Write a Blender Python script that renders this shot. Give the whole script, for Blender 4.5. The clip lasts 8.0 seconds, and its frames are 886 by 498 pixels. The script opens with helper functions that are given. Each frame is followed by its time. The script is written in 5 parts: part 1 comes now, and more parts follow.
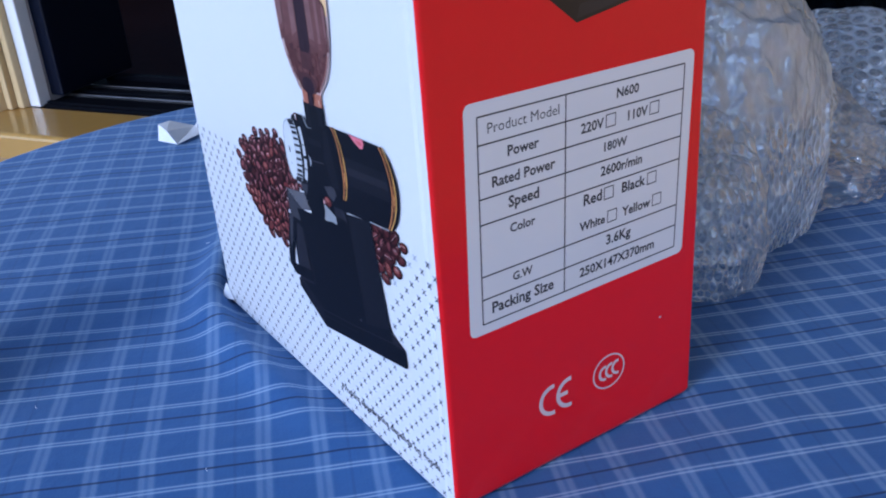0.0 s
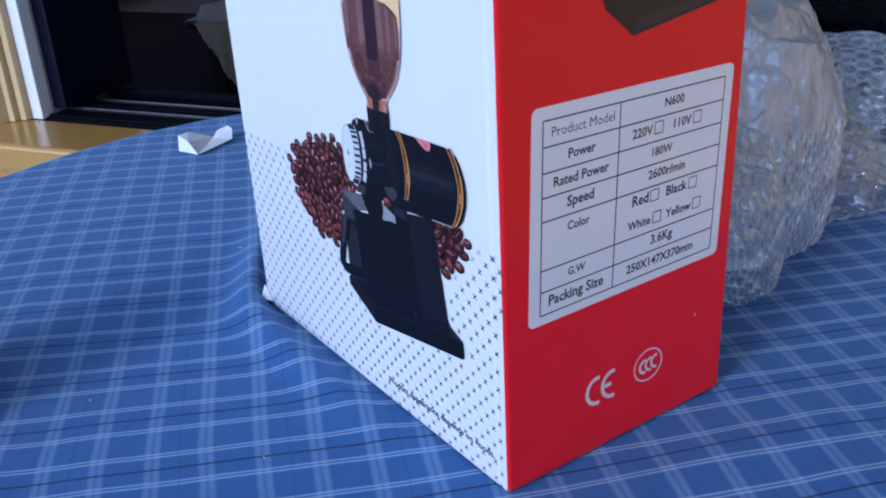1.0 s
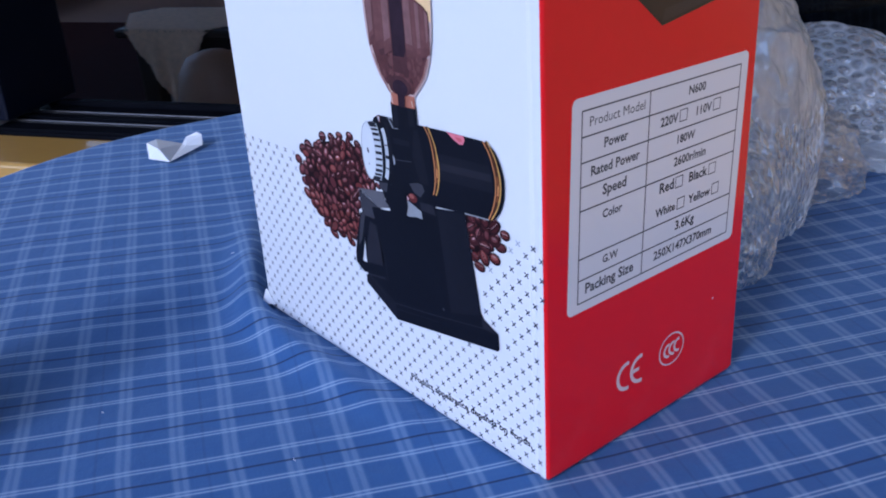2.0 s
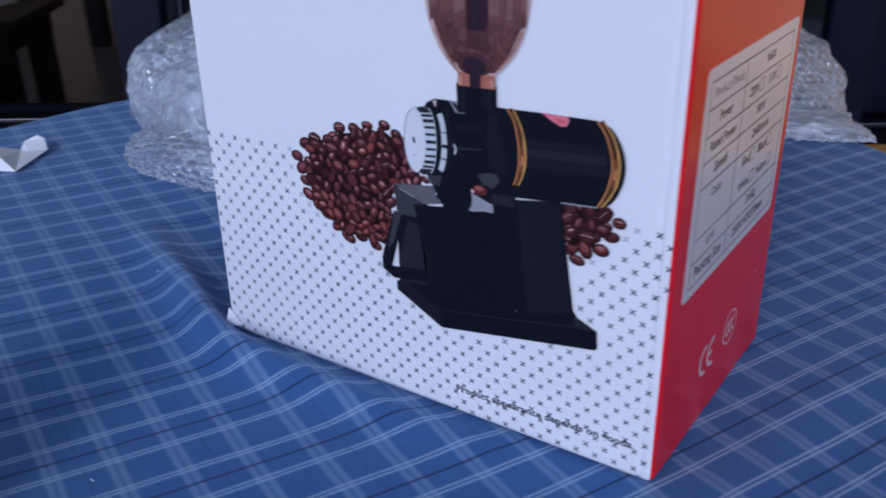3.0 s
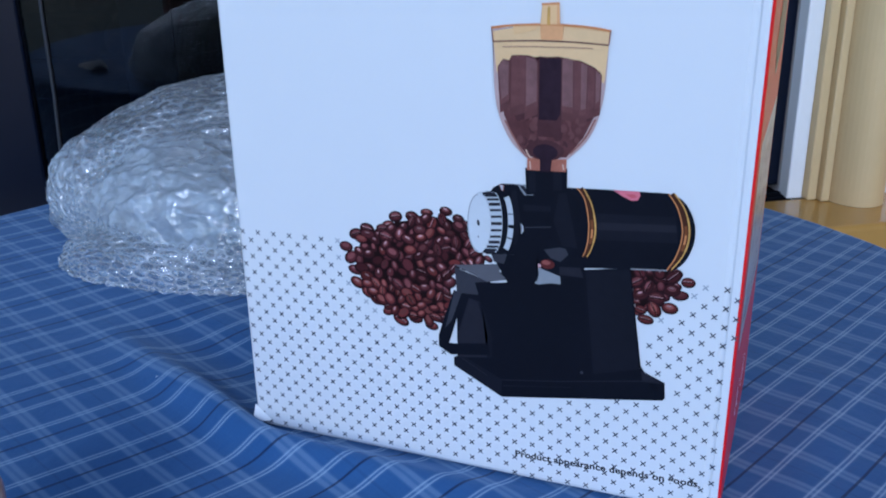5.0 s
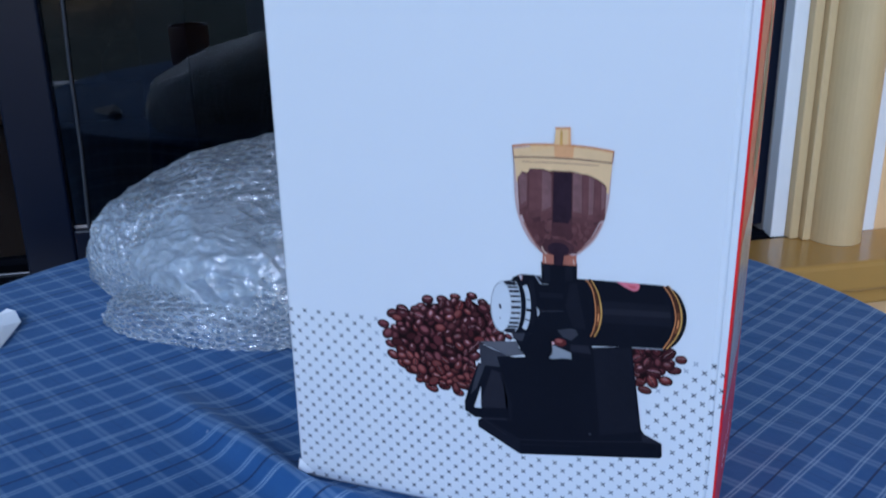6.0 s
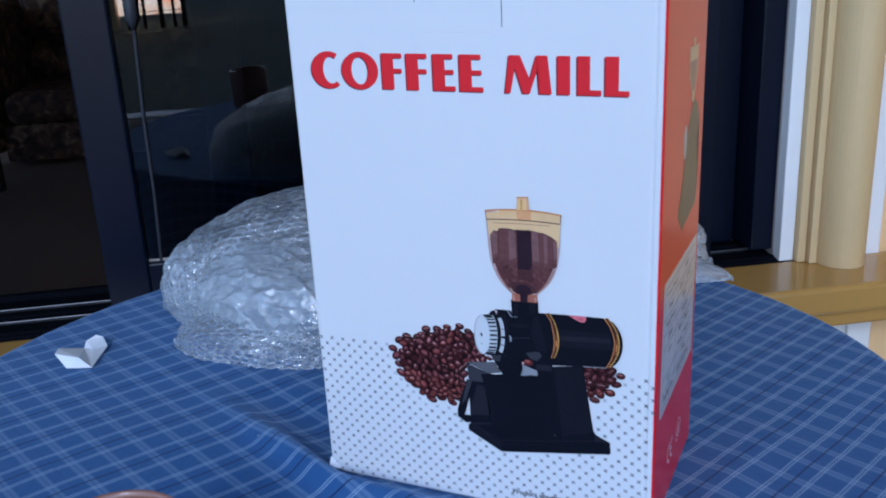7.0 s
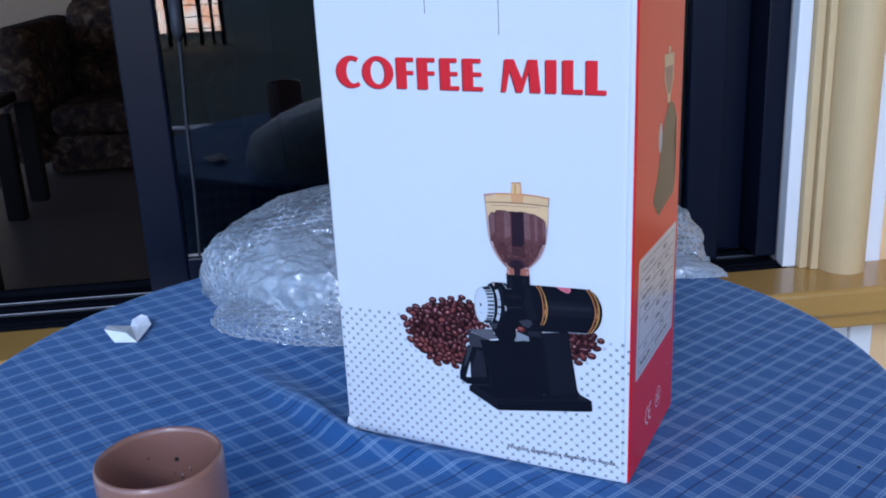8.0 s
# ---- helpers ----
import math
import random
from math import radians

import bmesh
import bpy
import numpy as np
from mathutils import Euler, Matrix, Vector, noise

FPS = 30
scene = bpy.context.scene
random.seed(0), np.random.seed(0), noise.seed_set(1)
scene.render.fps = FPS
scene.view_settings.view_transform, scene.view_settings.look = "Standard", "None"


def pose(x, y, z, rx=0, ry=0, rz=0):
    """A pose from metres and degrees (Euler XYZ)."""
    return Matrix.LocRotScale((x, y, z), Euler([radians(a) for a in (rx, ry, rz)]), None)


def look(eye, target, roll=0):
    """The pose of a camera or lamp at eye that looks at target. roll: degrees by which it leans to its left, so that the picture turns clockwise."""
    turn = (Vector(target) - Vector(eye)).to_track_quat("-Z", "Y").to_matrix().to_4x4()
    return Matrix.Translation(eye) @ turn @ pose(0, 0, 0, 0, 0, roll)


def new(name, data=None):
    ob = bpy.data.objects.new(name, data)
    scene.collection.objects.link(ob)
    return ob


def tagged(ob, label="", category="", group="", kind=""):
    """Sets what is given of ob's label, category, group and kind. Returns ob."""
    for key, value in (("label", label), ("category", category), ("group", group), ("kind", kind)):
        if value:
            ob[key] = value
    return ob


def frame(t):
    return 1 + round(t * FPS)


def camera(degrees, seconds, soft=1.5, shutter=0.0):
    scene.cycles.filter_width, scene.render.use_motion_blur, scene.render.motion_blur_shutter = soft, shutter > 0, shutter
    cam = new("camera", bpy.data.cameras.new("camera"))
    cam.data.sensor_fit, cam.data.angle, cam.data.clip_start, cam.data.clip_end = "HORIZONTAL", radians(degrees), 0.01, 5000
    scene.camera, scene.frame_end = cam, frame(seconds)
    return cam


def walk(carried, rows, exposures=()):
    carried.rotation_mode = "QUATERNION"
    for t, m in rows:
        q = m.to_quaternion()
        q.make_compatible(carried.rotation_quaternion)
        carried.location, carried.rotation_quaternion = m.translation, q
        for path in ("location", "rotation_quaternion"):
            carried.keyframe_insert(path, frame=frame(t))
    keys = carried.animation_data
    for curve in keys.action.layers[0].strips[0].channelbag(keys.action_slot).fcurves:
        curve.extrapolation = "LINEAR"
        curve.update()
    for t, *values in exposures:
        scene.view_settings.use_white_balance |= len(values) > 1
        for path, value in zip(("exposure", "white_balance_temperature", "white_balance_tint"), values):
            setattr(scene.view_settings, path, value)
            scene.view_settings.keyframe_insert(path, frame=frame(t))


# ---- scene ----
cam = camera(49.6, 8.0, soft=1.9, shutter=0.5)
PATH = [
    (0, (0.2740, -0.1671, 1.0289), (-1.2559, 0.7864, 0.1628), -4.69),
    (0.5, (0.2738, -0.1863, 1.0301), (-1.2498, 0.7872, 0.1752), -4.13),
    (1, (0.2770, -0.2124, 1.0326), (-1.2380, 0.7967, 0.2041), -3.41),
    (2.5, (0.1990, -0.2770, 1.0312), (-1.0790, 0.9986, 0.1713), -3.26),
    (3, (0.1110, -0.3165, 1.0221), (-0.9048, 1.1663, 0.1449), -1.27),
    (3.5, (0.0355, -0.3533, 1.0162), (-0.7612, 1.2826, 0.1861), 0.69),
    (4, (0.0091, -0.3694, 1.0220), (-0.6989, 1.3220, 0.2234), 0.45),
    (4.5, (0.0162, -0.3796, 1.0243), (-0.6801, 1.3358, 0.2678), -0.55),
    (6, (0.0193, -0.4529, 1.0926), (-0.6429, 1.3011, 0.3962), -1.01),
    (6.5, (0.0575, -0.4975, 1.1391), (-0.6679, 1.2336, 0.4482), -2.52),
    (7, (0.1090, -0.5545, 1.1568), (-0.6771, 1.1615, 0.4954), -3.00),
    (7.5, (0.1451, -0.6030, 1.1585), (-0.6809, 1.1029, 0.5202), -3.11),
    (8, (0.1678, -0.6355, 1.1577), (-0.6828, 1.0652, 0.5378), -2.71),
]
EXPOSURES = [   # seconds, stops, kelvin, tint
    (0, 1.14, 5170, 16), (0.5, 1.15, 5330, 18), (1, 1.10, 5080, 16), (2.5, 0.96, 5480, 23), (3, 0.68, 5600, 23), (3.5, 0.71, 5300, 17), (4, 0.77, 5220, 13), (4.5, 0.80, 5150, 11),
    (6, 0.60, 5050, 10), (6.5, 0.62, 5050, 10), (7, 0.73, 5080, 11), (7.5, 0.82, 5030, 12), (8, 0.91, 4980, 13),
]
walk(cam, [(t, look(eye, target, roll)) for t, eye, target, roll in PATH], EXPOSURES)

# ---- daylight: an open sky over a shaded porch, a veiled sun from the garden side ----
TABLE = 0.75                      # height of the table top
SUN_ELEV, SUN_YAW = 30.0, -76.0   # degrees; yaw runs from +x towards +y
world = bpy.data.worlds.new("sky")
scene.world = world
world.use_nodes = True
wn = world.node_tree.nodes
sky = wn.new("ShaderNodeTexSky")
sky.sky_type, sky.sun_disc = "NISHITA", False
sky.sun_elevation, sky.sun_rotation = radians(SUN_ELEV), radians(90 - SUN_YAW)
sky.air_density, sky.dust_density, sky.ozone_density = 1.0, 0.6, 2.0
wn["Background"].inputs["Strength"].default_value = 0.15
world.node_tree.links.new(sky.outputs["Color"], wn["Background"].inputs["Color"])
sun_data = bpy.data.lights.new("sun", "SUN")
sun_data.energy, sun_data.angle, sun_data.color = 0.40, radians(11), (0.92, 0.96, 1.0)
sun = new("sun", sun_data)
cx, cy, cz = (math.cos(radians(SUN_ELEV)) * math.cos(radians(SUN_YAW)), math.cos(radians(SUN_ELEV)) * math.sin(radians(SUN_YAW)), math.sin(radians(SUN_ELEV)))
sun.matrix_world = look((6 * cx, 6 * cy, 6 * cz), (0, 0, 0))


# ---- materials ----
def mat(name, color, rough=0.5, metal=0.0, spread=0.0, scale=8.0, bump=0.0, bump_scale=60.0, coat=0.0, random_island=0.0, spec=0.5):
    """A painted, printed or moulded surface: colour with two scales of variation, and fine relief."""
    m = bpy.data.materials.new(name)
    m.use_nodes = True
    nt = m.node_tree
    p = nt.nodes["Principled BSDF"]
    p.inputs["Roughness"].default_value, p.inputs["Metallic"].default_value = rough, metal
    p.inputs["Coat Weight"].default_value, p.inputs["Coat Roughness"].default_value = coat, 0.15
    p.inputs["Specular IOR Level"].default_value = spec
    p.inputs["Base Color"].default_value = (*color, 1)
    co = nt.nodes.new("ShaderNodeTexCoord")
    if spread or random_island:
        hsv = nt.nodes.new("ShaderNodeHueSaturation")
        hsv.inputs["Color"].default_value = (*color, 1)
        nt.links.new(hsv.outputs["Color"], p.inputs["Base Color"])
        total = None
        if spread:
            for s, w in ((scale, 1.0), (scale * 9, 0.5)):
                n = nt.nodes.new("ShaderNodeTexNoise")
                n.inputs["Scale"].default_value, n.inputs["Detail"].default_value = s, 5
                nt.links.new(co.outputs["Object"], n.inputs["Vector"])
                r = nt.nodes.new("ShaderNodeMath")
                r.operation = "MULTIPLY_ADD"
                r.inputs[1].default_value, r.inputs[2].default_value = 2 * spread * w, -spread * w
                nt.links.new(n.outputs["Fac"], r.inputs[0])
                if total:
                    a = nt.nodes.new("ShaderNodeMath")
                    nt.links.new(total.outputs[0], a.inputs[0])
                    nt.links.new(r.outputs[0], a.inputs[1])
                    total = a
                else:
                    total = r
        if random_island:
            g = nt.nodes.new("ShaderNodeNewGeometry")
            r = nt.nodes.new("ShaderNodeMath")
            r.operation = "MULTIPLY_ADD"
            r.inputs[1].default_value, r.inputs[2].default_value = 2 * random_island, -random_island
            nt.links.new(g.outputs["Random Per Island"], r.inputs[0])
            if total:
                a = nt.nodes.new("ShaderNodeMath")
                nt.links.new(total.outputs[0], a.inputs[0])
                nt.links.new(r.outputs[0], a.inputs[1])
                total = a
            else:
                total = r
        one = nt.nodes.new("ShaderNodeMath")
        one.inputs[1].default_value = 1.0
        nt.links.new(total.outputs[0], one.inputs[0])
        nt.links.new(one.outputs[0], hsv.inputs["Value"])
    if bump:
        n = nt.nodes.new("ShaderNodeTexNoise")
        n.inputs["Scale"].default_value, n.inputs["Detail"].default_value = bump_scale, 6
        nt.links.new(co.outputs["Object"], n.inputs["Vector"])
        b = nt.nodes.new("ShaderNodeBump")
        b.inputs["Strength"].default_value, b.inputs["Distance"].default_value = bump, 0.002
        nt.links.new(n.outputs["Fac"], b.inputs["Height"])
        nt.links.new(b.outputs["Normal"], p.inputs["Normal"])
    return m


INK = dict(rough=0.55, spec=0.07)
M_WHITE = mat("white_print", (0.665, 0.675, 0.695), spread=0.015, scale=6, bump=0.05, bump_scale=25, rough=0.42, coat=0.15)
M_RED = mat("red_print", (0.68, 0.006, 0.010), rough=0.45, coat=0.6, spec=0.10, spread=0.04, scale=7, bump=0.06, bump_scale=18)
M_KRAFT = mat("kraft_card", (0.36, 0.24, 0.13), rough=0.85, spread=0.1, scale=30)
M_LABEL = mat("label_print", (0.68, 0.67, 0.68), rough=0.4, coat=0.8, spread=0.015)
M_INK = mat("black_ink", (0.018, 0.018, 0.024), rough=0.45)
M_XINK = mat("pattern_ink", (0.050, 0.058, 0.080), rough=0.5)
M_XPALE = mat("pale_pattern_ink", (0.30, 0.33, 0.38), rough=0.5)
M_LETTER = mat("red_letter_ink", (0.64, 0.024, 0.032), spread=0.05, scale=20, **INK)
M_LETTER_EDGE = mat("maroon_edge_ink", (0.16, 0.02, 0.03), **INK)
M_MARK = mat("pale_mark_ink", (0.62, 0.52, 0.52), rough=0.45)
M_P_BLACK = mat("black_photo_ink", (0.0050, 0.0058, 0.0105), spread=0.25, scale=30, **INK)
M_P_DARK = mat("charcoal_photo_ink", (0.0165, 0.0165, 0.0240), spread=0.2, scale=40, **INK)
M_P_SOFT = mat("soft_black_photo_ink", (0.0085, 0.0092, 0.0150), spread=0.3, scale=25, **INK)
M_P_GREY = mat("grey_photo_ink", (0.050, 0.052, 0.066), spread=0.15, scale=60, **INK)
M_P_PALE = mat("silver_photo_ink", (0.46, 0.48, 0.51), spread=0.1, scale=60, **INK)
M_P_GOLD = mat("gold_photo_ink", (0.55, 0.30, 0.08), spread=0.3, scale=120, **INK)
M_P_PINK = mat("pink_photo_ink", (0.60, 0.16, 0.20), **INK)
M_P_AMBER = mat("amber_photo_ink", (0.72, 0.46, 0.22), spread=0.1, scale=60, **INK)
M_P_ORANGE = mat("orange_photo_ink", (0.55, 0.22, 0.08), spread=0.15, scale=60, **INK)
M_P_ORANGE_PALE = mat("pale_orange_photo_ink", (0.66, 0.34, 0.15), spread=0.15, scale=60, **INK)
M_P_ORANGE_DIM = mat("dim_orange_photo_ink", (0.16, 0.055, 0.02), spread=0.3, scale=120, **INK)
M_P_RING = mat("ring_shade_photo_ink", (0.050, 0.018, 0.010), spread=0.3, scale=120, **INK)
M_P_UMBER = mat("umber_photo_ink", (0.024, 0.0125, 0.020), spread=0.4, scale=260, **INK)
M_P_ROSE = mat("rose_brown_photo_ink", (0.26, 0.12, 0.10), spread=0.25, scale=90, **INK)


M_P_SLATE = mat("slate_photo_ink", (0.100, 0.098, 0.112), spread=0.10, scale=60, **INK)
M_P_SIDE = mat("dim_slate_photo_ink", (0.036, 0.036, 0.046), spread=0.15, scale=60, **INK)
M_P_STEEL = mat("steel_photo_ink", (0.24, 0.25, 0.27), spread=0.10, scale=60, **INK)
M_P_FACE = mat("dial_face_photo_ink", (0.56, 0.58, 0.61), spread=0.06, scale=80, **INK)
M_P_RED = mat("badge_photo_ink", (0.50, 0.10, 0.12), spread=0.1, scale=120, **INK)
M_P_ROSE_PALE = mat("pale_rose_photo_ink", (0.56, 0.37, 0.28), spread=0.2, scale=120, **INK)
M_P_FILM = mat("hopper_edge_photo_ink", (0.46, 0.33, 0.31), spread=0.12, scale=90, **INK)
M_P_BAND = mat("hopper_band_photo_ink", (0.70, 0.47, 0.24), spread=0.10, scale=70, **INK)
M_P_NECK = mat("hopper_neck_photo_ink", (0.36, 0.13, 0.085), spread=0.40, scale=160, **INK)
M_P_MASS = mat("bean_mass_photo_ink", (0.095, 0.036, 0.037), spread=0.35, scale=190, **INK)
M_P_BROWN = mat("bean_shade_photo_ink", (0.125, 0.052, 0.051), spread=0.34, scale=230, **INK)
M_P_UMBER_SOFT = mat("soft_umber_photo_ink", (0.066, 0.026, 0.029), spread=0.3, scale=200, **INK)
M_P_HAZE_LOW = mat("low_haze_photo_ink", (0.106, 0.043, 0.043), spread=0.30, scale=180, **INK)
M_P_MAUVE = mat("bean_haze_photo_ink", (0.172, 0.088, 0.086), spread=0.32, scale=230, **INK)
M_BEAN = mat("bean_photo_ink", (0.017, 0.0060, 0.0080), random_island=0.4, **INK)
M_BEAN_EDGE = mat("bean_edge_photo_ink", (0.032, 0.0090, 0.0105), random_island=0.45, **INK)
M_BEAN_LIGHT = mat("bean_flank_photo_ink", (0.062, 0.0150, 0.0175), random_island=0.55, **INK)
M_BEAN_DARK = mat("bean_crease_photo_ink", (0.009, 0.0035, 0.004), **INK)
M_BEAN_TOP = mat("bean_top_photo_ink", (0.135, 0.043, 0.045), random_island=0.6, **INK)
M_BEAN_SHINE = mat("bean_shine_photo_ink", (0.40, 0.235, 0.235), random_island=0.6, **INK)
M_BEAN_RUST = mat("rust_bean_photo_ink", (0.098, 0.020, 0.019), random_island=0.45, **INK)
M_BEAN_RUST_TOP = mat("rust_bean_top_photo_ink", (0.19, 0.058, 0.050), random_island=0.5, **INK)
GLOSSY = dict(rough=0.34, coat=0.30, spec=0.4)
M_S_BLACK = mat("black_side_ink", (0.006, 0.006, 0.009), spread=0.25, scale=30, **GLOSSY)
M_S_DARK = mat("charcoal_side_ink", (0.016, 0.016, 0.022), spread=0.2, scale=40, **GLOSSY)
M_S_PALE = mat("silver_side_ink", (0.45, 0.46, 0.48), spread=0.1, scale=60, **GLOSSY)
M_S_AMBER = mat("amber_side_ink", (0.60, 0.42, 0.24), spread=0.1, scale=60, **GLOSSY)
M_S_ROSE = mat("rose_brown_side_ink", (0.26, 0.12, 0.10), spread=0.25, scale=90, **GLOSSY)
M_OCHRE = mat("ochre_gloss_paint", (0.44, 0.25, 0.06), rough=0.22, coat=0.3, spread=0.08, scale=5, bump=0.04, bump_scale=30)
M_CREAM = mat("ochre_column_paint", (0.60, 0.44, 0.22), rough=0.45, spread=0.05, scale=6, bump=0.05, bump_scale=50)
M_WARM = mat("ochre_wall_paint", (0.76, 0.51, 0.25), rough=0.6, spread=0.04, scale=3, bump=0.1, bump_scale=90)
M_WALL = mat("white_wall_paint", (0.74, 0.74, 0.73), rough=0.7, spread=0.03, scale=3, bump=0.12, bump_scale=90)
M_TRIM = mat("white_trim_paint", (0.78, 0.78, 0.78), rough=0.45, spread=0.02, scale=8)
M_REVEAL = mat("grey_sealant", (0.32, 0.28, 0.26), rough=0.6, spread=0.08, scale=15)
M_ALU = mat("black_aluminium", (0.0036, 0.0056, 0.015), rough=0.32, spec=0.18, spread=0.2, scale=10)
M_RAIL = mat("worn_rail_aluminium", (0.11, 0.11, 0.12), rough=0.40, metal=1.0, spread=0.35, scale=40)
M_TRACK = mat("black_track", (0.0030, 0.0035, 0.006), rough=0.75, spec=0.04, spread=0.3, scale=25)
M_CUP = mat("glazed_clay", (0.27, 0.130, 0.090), rough=0.28, coat=0.35, spread=0.06, scale=20, bump=0.05, bump_scale=80)
M_DROP = mat("water_drop", (0.30, 0.17, 0.13), rough=0.05, coat=1.0, spec=1.0)
M_COFFEE = mat("coffee_grounds", (0.02, 0.01, 0.008), rough=0.4)
M_PAPER = mat("white_paper", (0.78, 0.79, 0.80), rough=0.8, spread=0.02, scale=40, bump=0.1, bump_scale=120)
M_WOOD = mat("dark_stained_wood", (0.022, 0.011, 0.008), rough=0.5, coat=0.05, spread=0.3, scale=12)
M_TABLE = mat("table_wood", (0.20, 0.12, 0.07), rough=0.5, spread=0.2, scale=10)
M_LACE = mat("cream_lace", (0.84, 0.62, 0.44), rough=0.9, spread=0.25, scale=60, bump=0.4, bump_scale=220)
M_TILE = mat("brown_floor_tile", (0.22, 0.155, 0.115), rough=0.35, spread=0.1, scale=2)
M_PORCH = mat("grey_porch_tile", (0.20, 0.19, 0.18), rough=0.5, spread=0.08, scale=4)
M_ROOM = mat("room_plaster", (0.68, 0.50, 0.34), rough=0.8, spread=0.05, scale=2)
# red-brown plaster with the side wall's deep shade put into its colour
M_ROOM_SHADE = mat("shade_darkened_red_plaster", (0.035, 0.016, 0.014), rough=0.8, spread=0.1, scale=2)
M_RUG = mat("maroon_rug_pile", (0.030, 0.010, 0.009), rough=0.95, spread=0.3, scale=25, bump=0.4, bump_scale=300, spec=0.1)
M_POUF = mat("brown_pouf_cloth", (0.40, 0.25, 0.17), rough=0.55, spread=0.15, scale=12, bump=0.3, bump_scale=120)
M_GROUND = mat("garden_soil", (0.10, 0.11, 0.06), rough=0.9, spread=0.3, scale=1.5)
M_LINT = mat("pale_lint", (0.62, 0.68, 0.76), rough=0.9)
M_CORD = mat("grey_cord", (0.016, 0.019, 0.028), rough=0.6)
M_TIN = mat("tan_tin", (0.30, 0.24, 0.18), rough=0.35, metal=0.4, spread=0.15, scale=60)


def upholstery():
    m = mat("floral_upholstery", (0.16, 0.10, 0.06), rough=0.85, bump=0.3, bump_scale=90)
    nt = m.node_tree
    co, n = nt.nodes.new("ShaderNodeTexCoord"), nt.nodes.new("ShaderNodeTexNoise")
    n.inputs["Scale"].default_value, n.inputs["Detail"].default_value, n.inputs["Distortion"].default_value = 17, 8, 0.8
    r = nt.nodes.new("ShaderNodeValToRGB")
    e = r.color_ramp.elements
    e[0].position, e[0].color = 0.40, (0.040, 0.016, 0.009, 1)
    e[1].position, e[1].color = 0.72, (0.30, 0.20, 0.115, 1)
    k = e.new(0.57)
    k.color = (0.125, 0.058, 0.030, 1)
    nt.links.new(co.outputs["Object"], n.inputs["Vector"])
    nt.links.new(n.outputs["Fac"], r.inputs["Fac"])
    nt.links.new(r.outputs["Color"], nt.nodes["Principled BSDF"].inputs["Base Color"])
    return m


M_SOFA = upholstery()


def plaid():
    """Woven blue cotton: pale double stripes both ways, a dark thread between every second pair, and thread relief."""
    m = bpy.data.materials.new("blue_plaid_cotton")
    m.use_nodes = True
    nt = m.node_tree
    N, L = nt.nodes, nt.links
    p = N["Principled BSDF"]
    p.inputs["Roughness"].default_value = 0.85
    p.inputs["Sheen Weight"].default_value = 0.32
    p.inputs["Sheen Roughness"].default_value = 0.45
    p.inputs["Sheen Tint"].default_value = (0.55, 0.72, 1.0, 1)
    p.inputs["Specular IOR Level"].default_value = 0.2
    uv = N.new("ShaderNodeUVMap")
    uv.uv_map = "cloth"
    sep = N.new("ShaderNodeSeparateXYZ")
    L.new(uv.outputs["UV"], sep.inputs[0])

    def math_(op, a, b=None, c=None):
        n = N.new("ShaderNodeMath")
        n.operation = op
        for i, v in enumerate((a, b, c)):
            if v is None:
                continue
            if isinstance(v, (int, float)):
                n.inputs[i].default_value = v
            else:
                L.new(v, n.inputs[i])
        return n.outputs[0]

    def stripe(coord, period, centre, half, soft):
        """1 on a stripe of that half width, repeated with the period."""
        d = math_("PINGPONG", math_("SUBTRACT", coord, centre), period / 2)
        return math_("SUBTRACT", 1.0, math_("SMOOTH_MIN", math_("DIVIDE", math_("MAXIMUM", math_("SUBTRACT", d, half), 0.0), soft), 1.0, 0.1))

    wob = N.new("ShaderNodeTexNoise")
    wob.inputs["Scale"].default_value, wob.inputs["Detail"].default_value = 30, 2
    L.new(uv.outputs["UV"], wob.inputs["Vector"])
    shift = math_("MULTIPLY_ADD", wob.outputs["Fac"], 0.0012, -0.0006)
    a = math_("ADD", sep.outputs["X"], shift)     # across the strong stripes
    b = math_("ADD", sep.outputs["Y"], shift)     # across the faint stripes
    PA, PB = 0.0245, 0.0262
    strong = math_("MAXIMUM", stripe(a, PA, 0.03005 - 0.0013, 0.00036, 0.00040), stripe(a, PA, 0.03005 + 0.0013, 0.00036, 0.00040))
    band = stripe(a, PA, 0.03005, 0.0022, 0.001)
    faint = math_("MAXIMUM", stripe(b, PB, -0.0549 - 0.0021, 0.0008, 0.0008), stripe(b, PB, -0.0549 + 0.0021, 0.0008, 0.0008))
    fband = stripe(b, PB, -0.0549, 0.0034, 0.0012)
    dark = math_("MAXIMUM", stripe(a, 2 * PA, 0.0178, 0.00055, 0.0005), math_("MULTIPLY", stripe(b, 2 * PB, -0.0549 + PB / 2, 0.0004, 0.0006), 0.18))
    weave = N.new("ShaderNodeTexNoise")
    weave.inputs["Scale"].default_value, weave.inputs["Detail"].default_value = 700, 3
    L.new(uv.outputs["UV"], weave.inputs["Vector"])
    slub = N.new("ShaderNodeTexNoise")
    slub.inputs["Scale"].default_value, slub.inputs["Detail"].default_value = 14, 4
    L.new(uv.outputs["UV"], slub.inputs["Vector"])

    def mix(fac, x, y):
        n = N.new("ShaderNodeMix")
        n.data_type = "RGBA"
        for sock, v in ((n.inputs[0], fac), (n.inputs[6], x), (n.inputs[7], y)):
            if isinstance(v, (tuple, float)):
                sock.default_value = v if isinstance(v, float) else (*v, 1)
            else:
                L.new(v, sock)
        return n.outputs[2]

    BLUE, PALE, DARK = (0.043, 0.124, 0.305), (0.40, 0.53, 0.70), (0.006, 0.012, 0.050)
